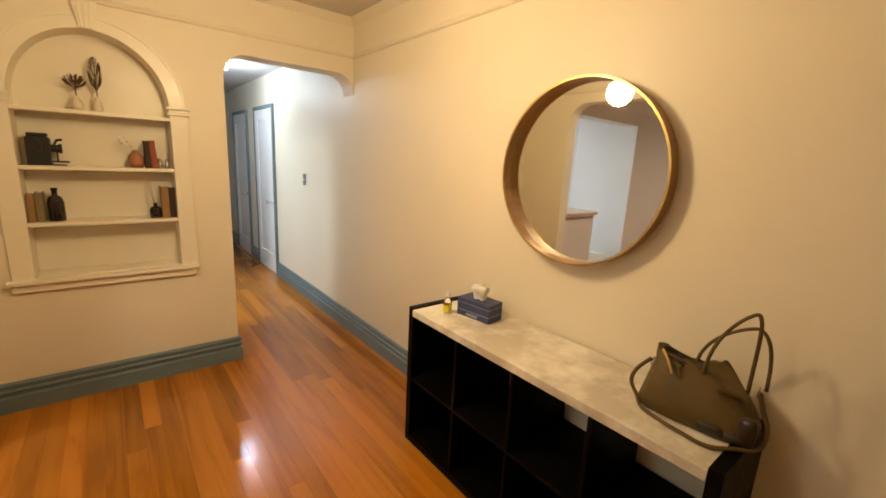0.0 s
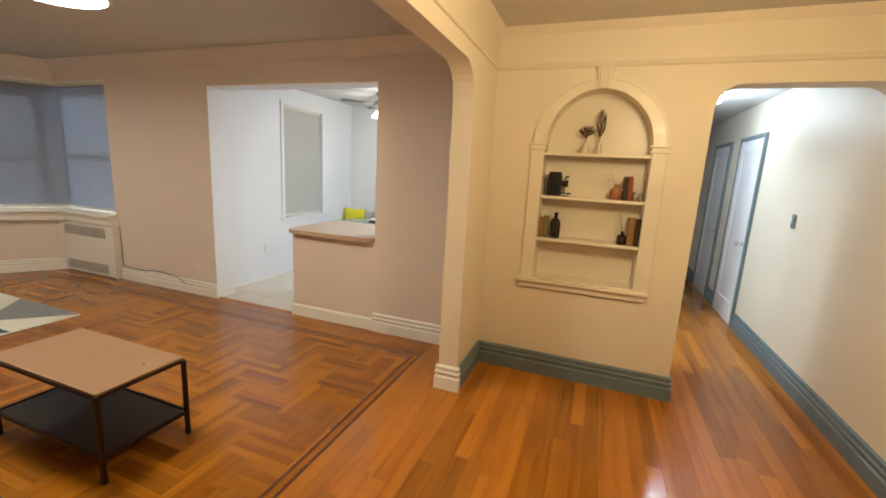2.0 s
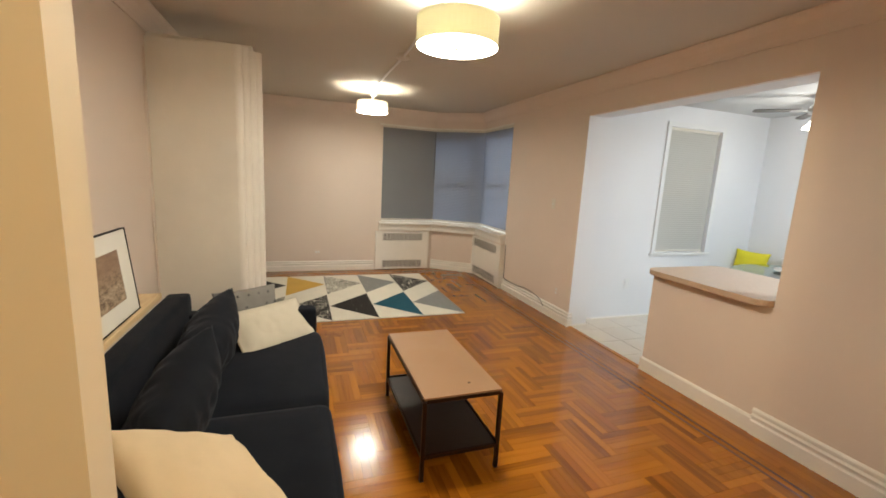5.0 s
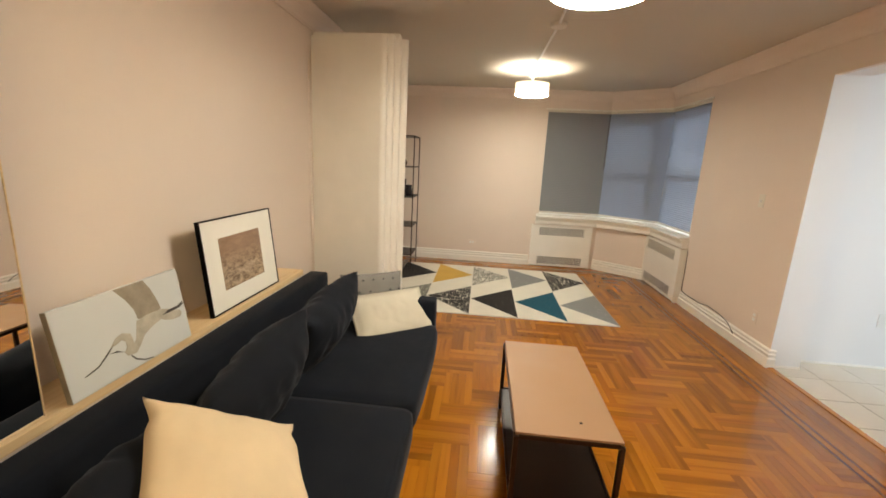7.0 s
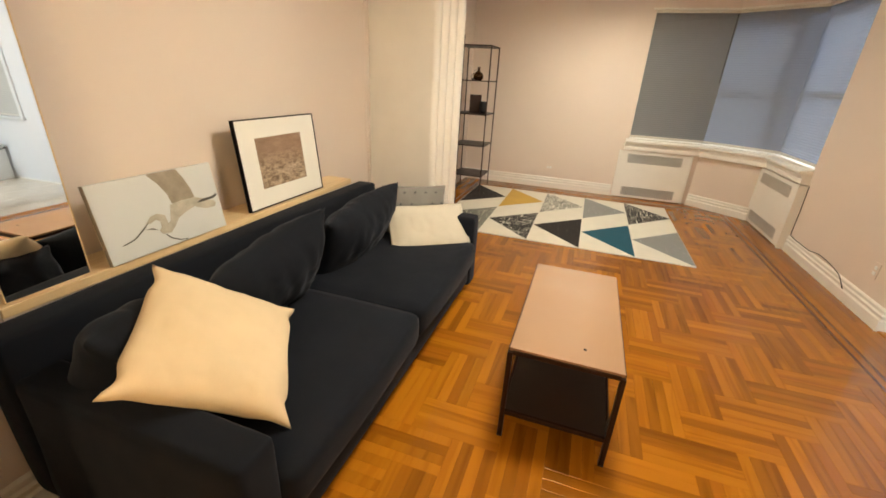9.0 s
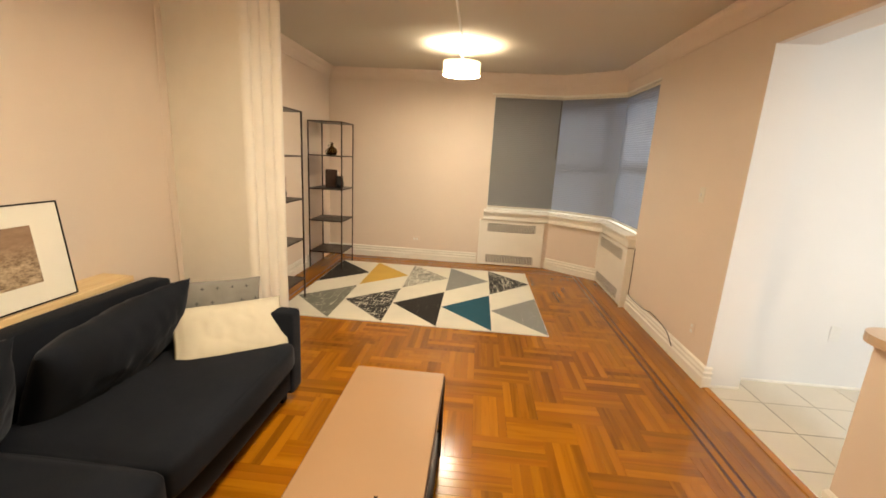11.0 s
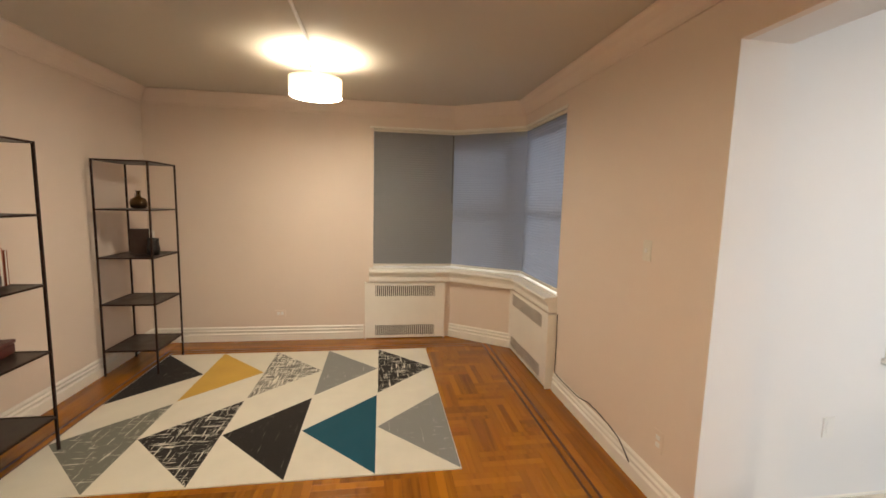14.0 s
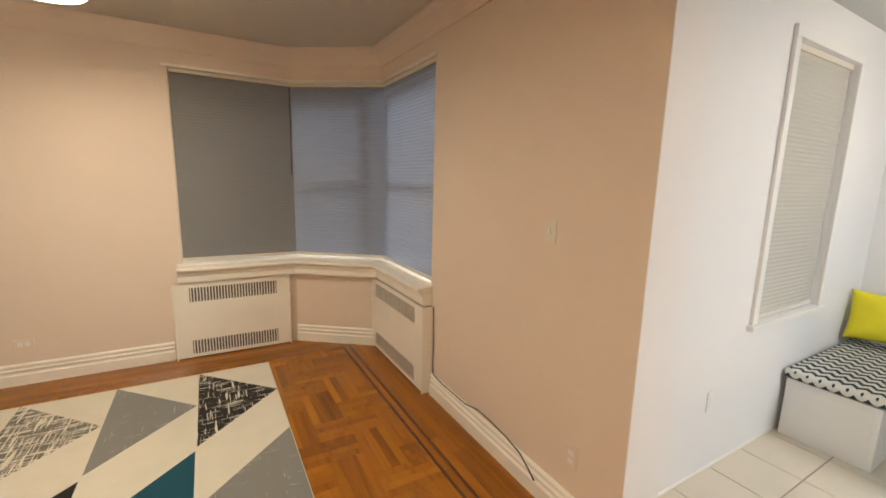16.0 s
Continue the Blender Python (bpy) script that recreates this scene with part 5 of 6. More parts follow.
for a, b in zip(rings, rings[1:]):
    for i in range(20):
        bm.faces.new((a[i], a[(i + 1) % 20], b[(i + 1) % 20], b[i]))
bm.faces.new(rings[-1])
part("tissue", bm, M_PAPER, e, "crumpled white tissue", smooth=True)
e = thing("spray_bottle", "small clear bottle with a yellow label beside a tissue box", "bottle", (1.745, 1.86, 0.7755))
bm = bmesh.new()
lathe(bm, [(0.001, 0), (0.021, 0), (0.022, 0.01), (0.022, 0.07), (0.012, 0.085), (0.010, 0.092), (0.001, 0.092)], 18)
part("bottle_body", bm, M_GLASS, e, smooth=True)
bm = bmesh.new()
lathe(bm, [(0.0225, 0.012), (0.0225, 0.05)], 18, caps=False)
part("paper_label", bm, M_YELLOW, e, "yellow paper label")
bm = bmesh.new()
lathe(bm, [(0.001, 0.092), (0.011, 0.092), (0.010, 0.115), (0.001, 0.117)], 12)
part("cap", bm, M_WHITE, e)


def handbag():
    e = thing("handbag", "slouched olive-brown leather handbag on a marble-look top", "handbag", (1.86, 0.735, 0.7755), 6)
    e.scale = (0.90, 0.88, 0.80)
    # body: wide rounded base, gathered to a zip; x is depth, y along the console
    bm = bmesh.new()
    rings, N = [], 72
    for k, (hw, hd, z) in enumerate(((0.180, 0.085, 0.0), (0.190, 0.096, 0.012), (0.188, 0.098, 0.05), (0.178, 0.090, 0.09), (0.166, 0.076, 0.13), (0.154, 0.056, 0.165), (0.140, 0.042, 0.195), (0.130, 0.036, 0.212), (0.120, 0.026, 0.204))):
        ring = []
        for i in range(N):
            a = 2 * math.pi * i / N
            c, s = math.cos(a), math.sin(a)
            y, x = hw * math.copysign(abs(c) ** 0.6, c), hd * math.copysign(abs(s) ** 0.6, s)
            f = (noise.noise(Vector((y * 22, x * 22, z * 9 + 4))) * 0.012 + (abs(noise.noise(Vector((y * 9 + z * 14, x * 10, z * 12)))) - 0.2) * 0.05) * (0.3 + z * 5)
            sag = (0.014 * math.sin(y * 16 + 0.6) - 0.035 * math.exp(-((y + 0.145) / 0.06) ** 2)) * (z / 0.22) ** 2
            ring.append(bm.verts.new((x * (1 + f * 8) + f, y + f, z + sag + (f if z > 0.05 else 0))))
        rings.append(ring)
    for a, b in zip(rings, rings[1:]):
        for i in range(N):
            bm.faces.new((a[i], a[(i + 1) % N], b[(i + 1) % N], b[i]))
    bm.faces.new(rings[0][::-1])
    bm.faces.new(rings[-1])
    part("bag_body", bm, M_BAG, e, "olive-brown leather body", smooth=True)
    bm = bmesh.new()
    pts = [(0.034 * math.sin(a) + 0.004, 0.065 + 0.075 * math.cos(a), 0.222 + 0.016 * math.cos(a) + 0.004 * math.sin(3 * a)) for a in (2 * math.pi * k / 28 for k in range(28))]
    tube(bm, pts, 0.0065, 8, closed=True)
    part("zip_edge", bm, M_BAGDARK, e, "dark gathered zip edge", smooth=True)
    bm = bmesh.new()
    prism(bm, [(0.032 * math.sin(a) + 0.004, 0.065 + 0.073 * math.cos(a)) for a in (2 * math.pi * k / 28 for k in range(28))][::-1], 0.205, 0.2165)
    part("lining", bm, M_CORD, e, "black lining in the open top", smooth=False)
    for y0, y1, z1 in ((-0.175, -0.10, 0.045), (-0.185, -0.14, 0.12)):
        bm = bmesh.new()
        soft_box(bm, -0.094, -0.070, y0, y1, 0.012, z1, bulge=0.008, n=6)
        part("end_fold", bm, M_BAGDARK, e, "dark folded end of the bag", smooth=True)
    bm = bmesh.new()
    tube(bm, [(-0.03, 0.13, 0.250), (-0.055, 0.10, 0.222), (-0.080, 0.075, 0.185)], 0.005, 6)
    part("zip_pull", bm, M_BRASS, e, "brass zip pull")
    for side, hx in ((-1, -0.035), (1, 0.03)):
        bm = bmesh.new()
        P = []
        for k in range(25):
            a = math.pi * k / 24
            P.append((hx + side * 0.012 * math.sin(a), -0.075 + (0.085 + 0.02 * side) * math.cos(a) * abs(math.cos(a)) ** 0.35 - 0.05 * math.sin(a) ** 2, 0.19 + (0.30 if side < 0 else 0.22) * math.sin(a) ** 0.9))
        tube(bm, P, 0.006, 8)
        part("bag_handle", bm, M_BAG, e, "rolled leather handle", smooth=True)
    bm = bmesh.new()
    P = [(-0.02, 0.165, 0.19), (-0.06, 0.20, 0.14), (-0.08, 0.205, 0.09), (-0.09, 0.175, 0.045), (-0.105, 0.15, 0.012), (-0.13, 0.09, 0.008), (-0.155, 0.0, 0.008), (-0.165, -0.08, 0.008), (-0.13, -0.15, 0.02), (-0.08, -0.20, 0.02), (-0.02, -0.21, 0.06), (0.0, -0.185, 0.13), (0.0, -0.165, 0.2)]
    smooth_pts = []
    for i in range(len(P) - 1):
        p0, p1, p2, p3 = (Vector(P[max(0, min(len(P) - 1, i + d))]) for d in (-1, 0, 1, 2))
        for s in range(5):
            t = s / 5
            smooth_pts.append(0.5 * ((2 * p1) + (p2 - p0) * t + (2 * p0 - 5 * p1 + 4 * p2 - p3) * t * t + (3 * p1 - p0 - 3 * p2 + p3) * t ** 3))
    tube(bm, smooth_pts, 0.0075, 8)
    part("shoulder_strap", bm, M_BAG, e, "long leather shoulder strap", smooth=True)
    for y, z in ((0.165, 0.17), (-0.165, 0.19)):
        bm = bmesh.new()
        tube(bm, [(0.0 + 0.018 * math.cos(a), y, z + 0.018 * math.sin(a)) for a in (2 * math.pi * k / 14 for k in range(14))], 0.003, 6, closed=True)
        part("strap_ring", bm, M_CHROME, e, "metal strap ring")
    bm = bmesh.new()
    soft_box(bm, -0.10, -0.085, -0.10, -0.03, 0.01, 0.05, bulge=0.006, n=6)
    part("leather_tab", bm, M_BAGDARK, e, smooth=True)


handbag()

# ---- round mirror ----
e = thing("round_mirror", "round mirror in a deep wooden ring with a thin brass rim", "mirror")
e.matrix_world = pose(XE - 0.009, 1.358, 1.515, 0, 0, 1.1) @ pose(0, 0, 0, 0, -90, 0)
R = 0.385
bm = bmesh.new()
lathe(bm, [(0.001, 0.0), (R - 0.008, 0.0), (R - 0.008, 0.012), (0.001, 0.012)], 96)
part("mirror_glass", bm, M_MIRROR, e, "round mirror glass")
bm = bmesh.new()
lathe(bm, [(R - 0.007, 0.0), (R, 0.0), (R, 0.062), (R - 0.007, 0.062), (R - 0.007, 0.0)], 96)
part("deep_ring", bm, M_RING, e, "deep wooden ring", smooth=False)
bm = bmesh.new()
lathe(bm, [(R - 0.008, 0.062), (R + 0.001, 0.062), (R + 0.001, 0.066), (R - 0.008, 0.066), (R - 0.008, 0.062)], 96)
part("rim", bm, M_BRASS, e, "thin brass rim")

# ---- things in the niche ----
YI = YN + 0.09
e = thing("antique_projector", "antique black film projector on a niche shelf", "projector", (0.155, YI, 1.4025))
e.scale = (0.80, 0.85, 0.93)
bm = bmesh.new()
add_box(bm, -0.06, 0.065, -0.05, 0.05, 0.004, 0.165)
add_box(bm, -0.05, 0.055, -0.04, 0.04, 0.165, 0.188)
add_box(bm, -0.064, 0.069, -0.054, 0.054, 0.0, 0.012)
part("lamp_house", bm, M_DEVICE, e, bevel=0.006)
bm = bmesh.new()
tube(bm, [(-0.015, -0.02, 0.115), (-0.015, -0.072, 0.115)], 0.042, 16)
part("reel_housing", bm, M_DEVICE, e)
bm = bmesh.new()
tube(bm, [(0.06, -0.01, 0.10), (0.105, -0.01, 0.10)], 0.022, 14)
tube(bm, [(0.105, -0.01, 0.10), (0.125, -0.01, 0.10)], 0.028, 14)
part("lens", bm, M_DEVICE, e)
bm = bmesh.new()
tube(bm, [(0.085, -0.01, 0.125), (0.10, -0.02, 0.15), (0.13, -0.02, 0.155)], 0.007, 6)
part("crank", bm, M_DEVICE, e)
boxes("rail", M_DEVICE, [(0.05, 0.155, -0.03, 0.01, 0.018, 0.028), (0.09, 0.10, -0.02, 0.0, 0.028, 0.08), (0.05, 0.14, -0.04, 0.02, 0, 0.006)], e)
e = thing("stem_vase", "terracotta bud vase with sprigs on a niche shelf", "vase", (0.59, YI - 0.02, 1.4025))
bm = bmesh.new()
lathe(bm, [(0.001, 0), (0.032, 0), (0.042, 0.03), (0.04, 0.065), (0.018, 0.09), (0.015, 0.105), (0.009, 0.105), (0.001, 0.09)], 18)
part("vase_body", bm, M_TERRA, e, smooth=True)
bm = bmesh.new()
for k in range(5):
    tip = (-0.02 - 0.014 * k, 0.01 * (k % 3 - 1), 0.13 + 0.012 * (k * 2 % 5))
    tube(bm, [(0, 0, 0.09), (tip[0] * 0.4, tip[1], 0.12), tip], 0.0012, 4)
    bmesh.ops.create_icosphere(bm, subdivisions=1, radius=0.007, matrix=Matrix.Translation(tip))
tagged(part("sprig", bm, M_CERAMIC, e, "pale dried sprigs"), kind="stuff")
book("dark book standing on a niche shelf", M_BOOKDARK, (0.635, YI - 0.06, 1.4025), (0.030, 0.12, 0.165))
book("rust red book standing on a niche shelf", M_BOOKRED, (0.668, YI - 0.06, 1.4025), (0.030, 0.12, 0.168), tilt=-3)
for x in (0.715, 0.755):
    turned("salt_shaker", "small glass and metal shaker on a niche shelf", "shaker", [(0.001, 0), (0.014, 0), (0.015, 0.03), (0.011, 0.042), (0.013, 0.046), (0.013, 0.055), (0.001, 0.062)], M_CHROME, (x - 0.005, YI - 0.03, 1.4025), 14)["group"] = "shakers"
book("tan cloth book standing on a niche shelf", M_BOOKTAN, (0.078, YI - 0.06, 1.0865), (0.032, 0.12, 0.155))
book("olive cloth book standing on a niche shelf", M_BOOKOLIVE, (0.113, YI - 0.06, 1.0865), (0.032, 0.12, 0.165))
BOTTLE = [(0.001, 0), (0.036, 0), (0.038, 0.01), (0.038, 0.11), (0.03, 0.135), (0.013, 0.15), (0.012, 0.175), (0.016, 0.178), (0.016, 0.19), (0.001, 0.19)]
turned("brown_bottle", "dark brown glass bottle beside two old books on a niche shelf", "bottle", BOTTLE, M_BROWNGLASS, (0.195, YI - 0.02, 1.0865))
turned("reed_diffuser", "small dark bottle with reeds on a niche shelf", "bottle", [(r * 0.85, z * 0.5) for r, z in BOTTLE], M_BROWNGLASS, (0.665, YI - 0.03, 1.0865))
bm = bmesh.new()
for k in range(4):
    tube(bm, [(0, 0, 0.02), (-0.02 - 0.008 * k, 0.004 * k, 0.19 - 0.01 * k)], 0.0012, 4)
e = part("reed", bm, M_BOOKTAN)
e.matrix_world = pose(0.665, YI - 0.03, 1.0865 + 0.06)
tagged(e, "thin pale reeds standing in a small dark bottle", "reeds")
book("large dark bound book standing on a niche shelf", M_BOOKDARK, (0.742, YI - 0.06, 1.0865), (0.034, 0.12, 0.195))
book("tall tan book standing on a niche shelf", M_BOOKTAN, (0.700, YI - 0.06, 1.0865), (0.040, 0.12, 0.198))
for x, seed, w, h, z in ((0.345, 1, 0.047, 0.055, 0.160), (0.438, 2, 0.030, 0.14, 0.215)):
    e = thing("flower_vase", "small pale vase with a dried dark flower", "vase", (x, YI, 1.7155))
    bm = bmesh.new()
    lathe(bm, [(0.001, 0), (0.024, 0), (0.032, 0.02), (0.03, 0.045), (0.012, 0.07), (0.014, 0.08), (0.009, 0.08), (0.001, 0.06)] if seed == 1 else [(0.001, 0), (0.018, 0), (0.022, 0.015), (0.018, 0.05), (0.01, 0.075), (0.012, 0.085), (0.007, 0.085), (0.001, 0.07)], 18)
    part("vase_body", bm, M_CERAMIC, e, smooth=True)
    bm = bmesh.new()
    rg = random.Random(seed)
    for k in range(150):
        a, b = rg.uniform(0, 2 * math.pi), rg.uniform(-1, 1)
        c = Vector((math.cos(a) * math.sqrt(1 - b * b) * w, math.sin(a) * math.sqrt(1 - b * b) * w * 0.7, z + b * h * 0.6))
        d = (c - Vector((0, 0, z - h * 0.7))).normalized()
        tube(bm, [c - d * 0.035, c + d * 0.008], [0.0005, 0.0016], 3)
    tube(bm, [(0, 0, 0.06), (0, 0, z)], 0.003, 5)
    tagged(part("dried_flower", bm, M_DRYBROWN, e, "dark dried flower head"), kind="stuff")


# ---- kitchen ----
def counter():
    e = thing("breakfast_counter", "peach laminate breakfast counter on a low wall", "counter", (0, 0, 0))

    def outline(x0, x1, y0, y1, r):
        pts = []
        pts += [(x1 - 0.10 + 0.10 * math.cos(radians(-90 + 15 * k)), y0 + 0.10 + 0.10 * math.sin(radians(-90 + 15 * k))) for k in range(7)]
        pts.append((x1, y1))
        for cx, cy, a0 in ((x0 + r, y1 - r, 90), (x0 + r, y0 + r, 180)):
            pts += [(cx + r * math.cos(radians(a0 + 15 * k)), cy + r * math.sin(radians(a0 + 15 * k))) for k in range(7)]
        return pts
    bm = bmesh.new()
    prism(bm, outline(-2.375, OK1 - 0.004, 3.560, 4.44, 0.12), 0.862, 0.902)
    part("worktop", bm, M_COUNTER, e, "peach laminate top with rounded corners", 0.002)
    boxes("counter_body", M_PINK, [(-2.32, OK1 - 0.01, YL + 0.142, 4.30, 0.0, 0.862)], e, "pink painted body")


counter()


def bench_box(name, label, x0, x1, y0, y1):
    e = thing(name, label, "bench", (0, 0, 0))
    boxes("bench_box", M_WHITE, [(x0, x1, y0, y1, 0.0, 0.375)], e, bevel=0.003)
    boxes("front_frame", M_WHITE, [(x0 + 0.03, x1 - 0.03, y0 - 0.004, y0, 0.03, 0.345)], e)
    return e


bench_box("storage_bench", "white storage bench along the kitchen window wall", KX + 0.03, -3.10, 5.40, KY)
bm = bmesh.new()
soft_box(bm, 0, 0.50, 0, 1.16, 0, 0.062, bulge=0.004, n=10)
o = part("bench_cushion", bm, M_ZIG, smooth=True)
o.matrix_world = pose(KX + 0.01, 5.385, 0.377)
tagged(o, "chevron patterned bench cushion in navy, grey and white", "bench cushion")
e = thing("window_bench", "white bench shelf under the kitchen window", "bench", (0, 0, 0))
boxes("seat_board", M_WHITE, [(-3.065, -1.45, 6.12, KY, 0.345, 0.385)], e, bevel=0.003)
boxes("kick_panel", M_WHITE, [(-3.065, -1.45, 6.36, 6.40, 0.0, 0.345)], e)
boxes("vent_grille", M_GRILLE, [(-2.95, -2.62, 6.352, 6.36, 0.10, 0.24)], e, "dark vent grille")
bm = bmesh.new()
soft_box(bm, 0, 1.60, 0, 0.42, 0, 0.05, bulge=0.004, n=8)
o = part("bench_cushion", bm, M_ZIG, smooth=True)
o.matrix_world = pose(-3.055, 6.125, 0.387)
tagged(o, "chevron patterned cushion on the bench under the window", "bench cushion")
bench_box("storage_bench", "white storage bench on the far side of the kitchen table", -1.62, -1.14, 5.30, 6.10)
bm = bmesh.new()
soft_box(bm, 0, 0.5, 0, 0.82, 0, 0.06, bulge=0.004, n=8)
o = part("bench_cushion", bm, M_ZIG, smooth=True)
o.matrix_world = pose(-1.63, 5.29, 0.377)
tagged(o, "chevron patterned cushion on the far storage bench", "bench cushion")
pillow("yellow_cushion", "bright yellow square cushion in the corner of a kitchen bench", M_YELLOW, 0.37, 0.36, 0.13, pose(-3.37, 6.36, 0.66, -14, 3, 22), seed=31, corner=0.09)
e = thing("under_window_cover", "white radiator cover with a slotted top under the kitchen window", "radiator cover", (0, 0, 0))
boxes("cover_body", M_WHITE, [(-3.00, -2.12, KY - 0.10, KY, 0.44, 0.735)], e, bevel=0.003)
# no openings are cut: dark strips on the face paint the slots' shade
for k in range(44):
    boxes("slot", M_GRILLE, [(-2.96 + 0.0185 * k, -2.951 + 0.0185 * k, KY - 0.102, KY - 0.098, 0.67, 0.715)], e)


def kitchen_table():
    e = thing("kitchen_table", "oval glass table top on a curved reddish wooden drum base", "table", (-2.42, 5.84, 0))
    bm = bmesh.new()
    lathe(bm, [(0.001, 0.722), (0.98, 0.722), (1.0, 0.728), (1.0, 0.734), (0.98, 0.74), (0.001, 0.74)], 72)
    for v in bm.verts:
        v.co.x *= 0.66
        v.co.y *= 0.72
    part("glass_top", bm, M_TGLASS, e, "thick green-edged glass top", smooth=False)
    n = 24
    for k in range(n):
        a0, a1 = 2 * math.pi * k / n, 2 * math.pi * (k + 1) / n - 0.004
        bm = bmesh.new()
        prism(bm, [(0.31 * math.cos(a0), 0.31 * math.sin(a0)), (0.31 * math.cos(a1), 0.31 * math.sin(a1)), (0.29 * math.cos(a1), 0.29 * math.sin(a1)), (0.29 * math.cos(a0), 0.29 * math.sin(a0))], 0, 0.70)
        part("stave", bm, M_OAK, e)
    bm = bmesh.new()
    lathe(bm, [(0.001, 0.66), (0.30, 0.66), (0.325, 0.68), (0.325, 0.70), (0.001, 0.721)], 48)
    part("base_cap", bm, M_OAK, e, "reddish wooden cap of the base")


kitchen_table()
bm = bmesh.new()
lathe(bm, [(0.001, 0), (0.14, 0), (0.16, 0.012), (0.245, 0.016), (0.25, 0.024), (0.245, 0.03), (0.001, 0.03)], 56)
o = part("lazy_susan", bm, M_MARBLE, smooth=False)
o.matrix_world = pose(-2.51, 5.89, 0.7405)
tagged(o, "white marble turntable on a glass table", "turntable")


# ---- switches, outlets, cable ----
def wall_plate(kind, label, m, toggles=1, mat=None):
    e = thing(kind, label, kind.replace("_", " "))
    e.matrix_world = m
    boxes("plate", mat or M_PLASTIC, [(-0.035, 0.035, -0.006, 0, -0.058, 0.058)], e, bevel=0.0025)
    if kind == "light_switch":
        boxes("toggle", M_WHITE, [(-0.006, 0.006, -0.016, -0.006, -0.012, 0.012)], e, bevel=0.002)
    else:
        for z in (-0.02, 0.02):
            boxes("socket", M_WHITE, [(-0.016, 0.016, -0.0085, -0.006, z - 0.013, z + 0.013)], e, bevel=0.002)


wall_plate("light_switch", "ivory light switch on the pink wall", pose(-3.885, YL, 1.325))
wall_plate("outlet", "painted-over outlet low on the pink wall", pose(-3.665, YL, 0.335), mat=M_PINK)
wall_plate("outlet", "white outlet low on the kitchen wall", pose(KX, 4.56, 0.42, 0, 0, 90), mat=M_WHITE)
wall_plate("outlet", "outlet above the skirting on the pink wall", pose(XW, 1.10, 0.30, 0, 90, 90), mat=M_PINK)
wall_plate("light_switch", "light switch with a dark plate in the hall", pose(XE - 0.004, 4.60, 1.28, 0, 0, -90), mat=M_BLUE)
bm = bmesh.new()
P = [(-4.952, YL - 0.012, 0.66), (-4.950, YL - 0.008, 0.40), (-4.948, YL - 0.010, 0.205), (-4.92, YL - 0.020, 0.172), (-4.80, YL - 0.022, 0.164), (-4.50, YL - 0.020, 0.164), (-4.38, YL - 0.010, 0.185), (-4.25, YL - 0.008, 0.182), (-4.10, YL - 0.012, 0.172), (-3.98, YL - 0.020, 0.158), (-3.90, YL - 0.030, 0.125), (-3.85, YL - 0.034, 0.095)]
tube(bm, P, 0.004, 6)
tagged(part("cable", bm, M_CORD, smooth=True), "thin black cable running along the white skirting", "cable")
bm = bmesh.new()
tube(bm, [(-0.0, 0, 2.30), (0.0, 0, 1.55)], 0.004, 6)
o = part("blind_cord", bm, M_CORD)
o.matrix_world = pose(KA[0] + 0.03, KA[1] - 0.02, 0)
tagged(o, "thin dark blind cord at the window corner", "cord")
e = thing("window_charm", "small white and grey charms hung before a kitchen blind", "charm", (-2.40, KY - 0.02, 2.02))
bm = bmesh.new()
tube(bm, [(0, 0, 0.20), (0, 0, -0.10)], 0.001, 4)
part("string", bm, M_PAPER, e)
bm = bmesh.new()
lathe(bm, [(0.001, 0.03), (0.02, 0.02), (0.02, -0.02), (0.001, -0.03)], 10)
part("bead", bm, M_WHITE, e, "white bead", smooth=True)
bm = bmesh.new()
lathe(bm, [(0.001, -0.06), (0.015, -0.075), (0.018, -0.09), (0.001, -0.10)], 10)
part("bead", bm, M_GRILLE, e, "grey bead", smooth=True)


# ---- floors, piece by piece ----
SHARED = {}


def piece_mesh(key, build):
    if key not in SHARED:
        SHARED[key] = build()
    return SHARED[key]


def board_data(name, w, h, mat, top=0.0, thick=0.006, bev=0.0008):
    """A board lying along x, w long and h wide, its corner at the origin; eased top edges."""
    def build():
        v = [(0, 0, top - thick), (w, 0, top - thick), (w, h, top - thick), (0, h, top - thick),
             (0, 0, top - bev), (w, 0, top - bev), (w, h, top - bev), (0, h, top - bev),
             (bev, bev, top), (w - bev, bev, top), (w - bev, h - bev, top), (bev, h - bev, top)]
        f = [(0, 1, 5, 4), (1, 2, 6, 5), (2, 3, 7, 6), (3, 0, 4, 7), (4, 5, 9, 8), (5, 6, 10, 9), (6, 7, 11, 10), (7, 4, 8, 11), (8, 9, 10, 11)]
        me = bpy.data.meshes.new(name)
        me.from_pydata(v, [], f)
        me.materials.append(mat)
        return me
    return piece_mesh((name, round(w, 3), round(h, 3), mat.name), build)


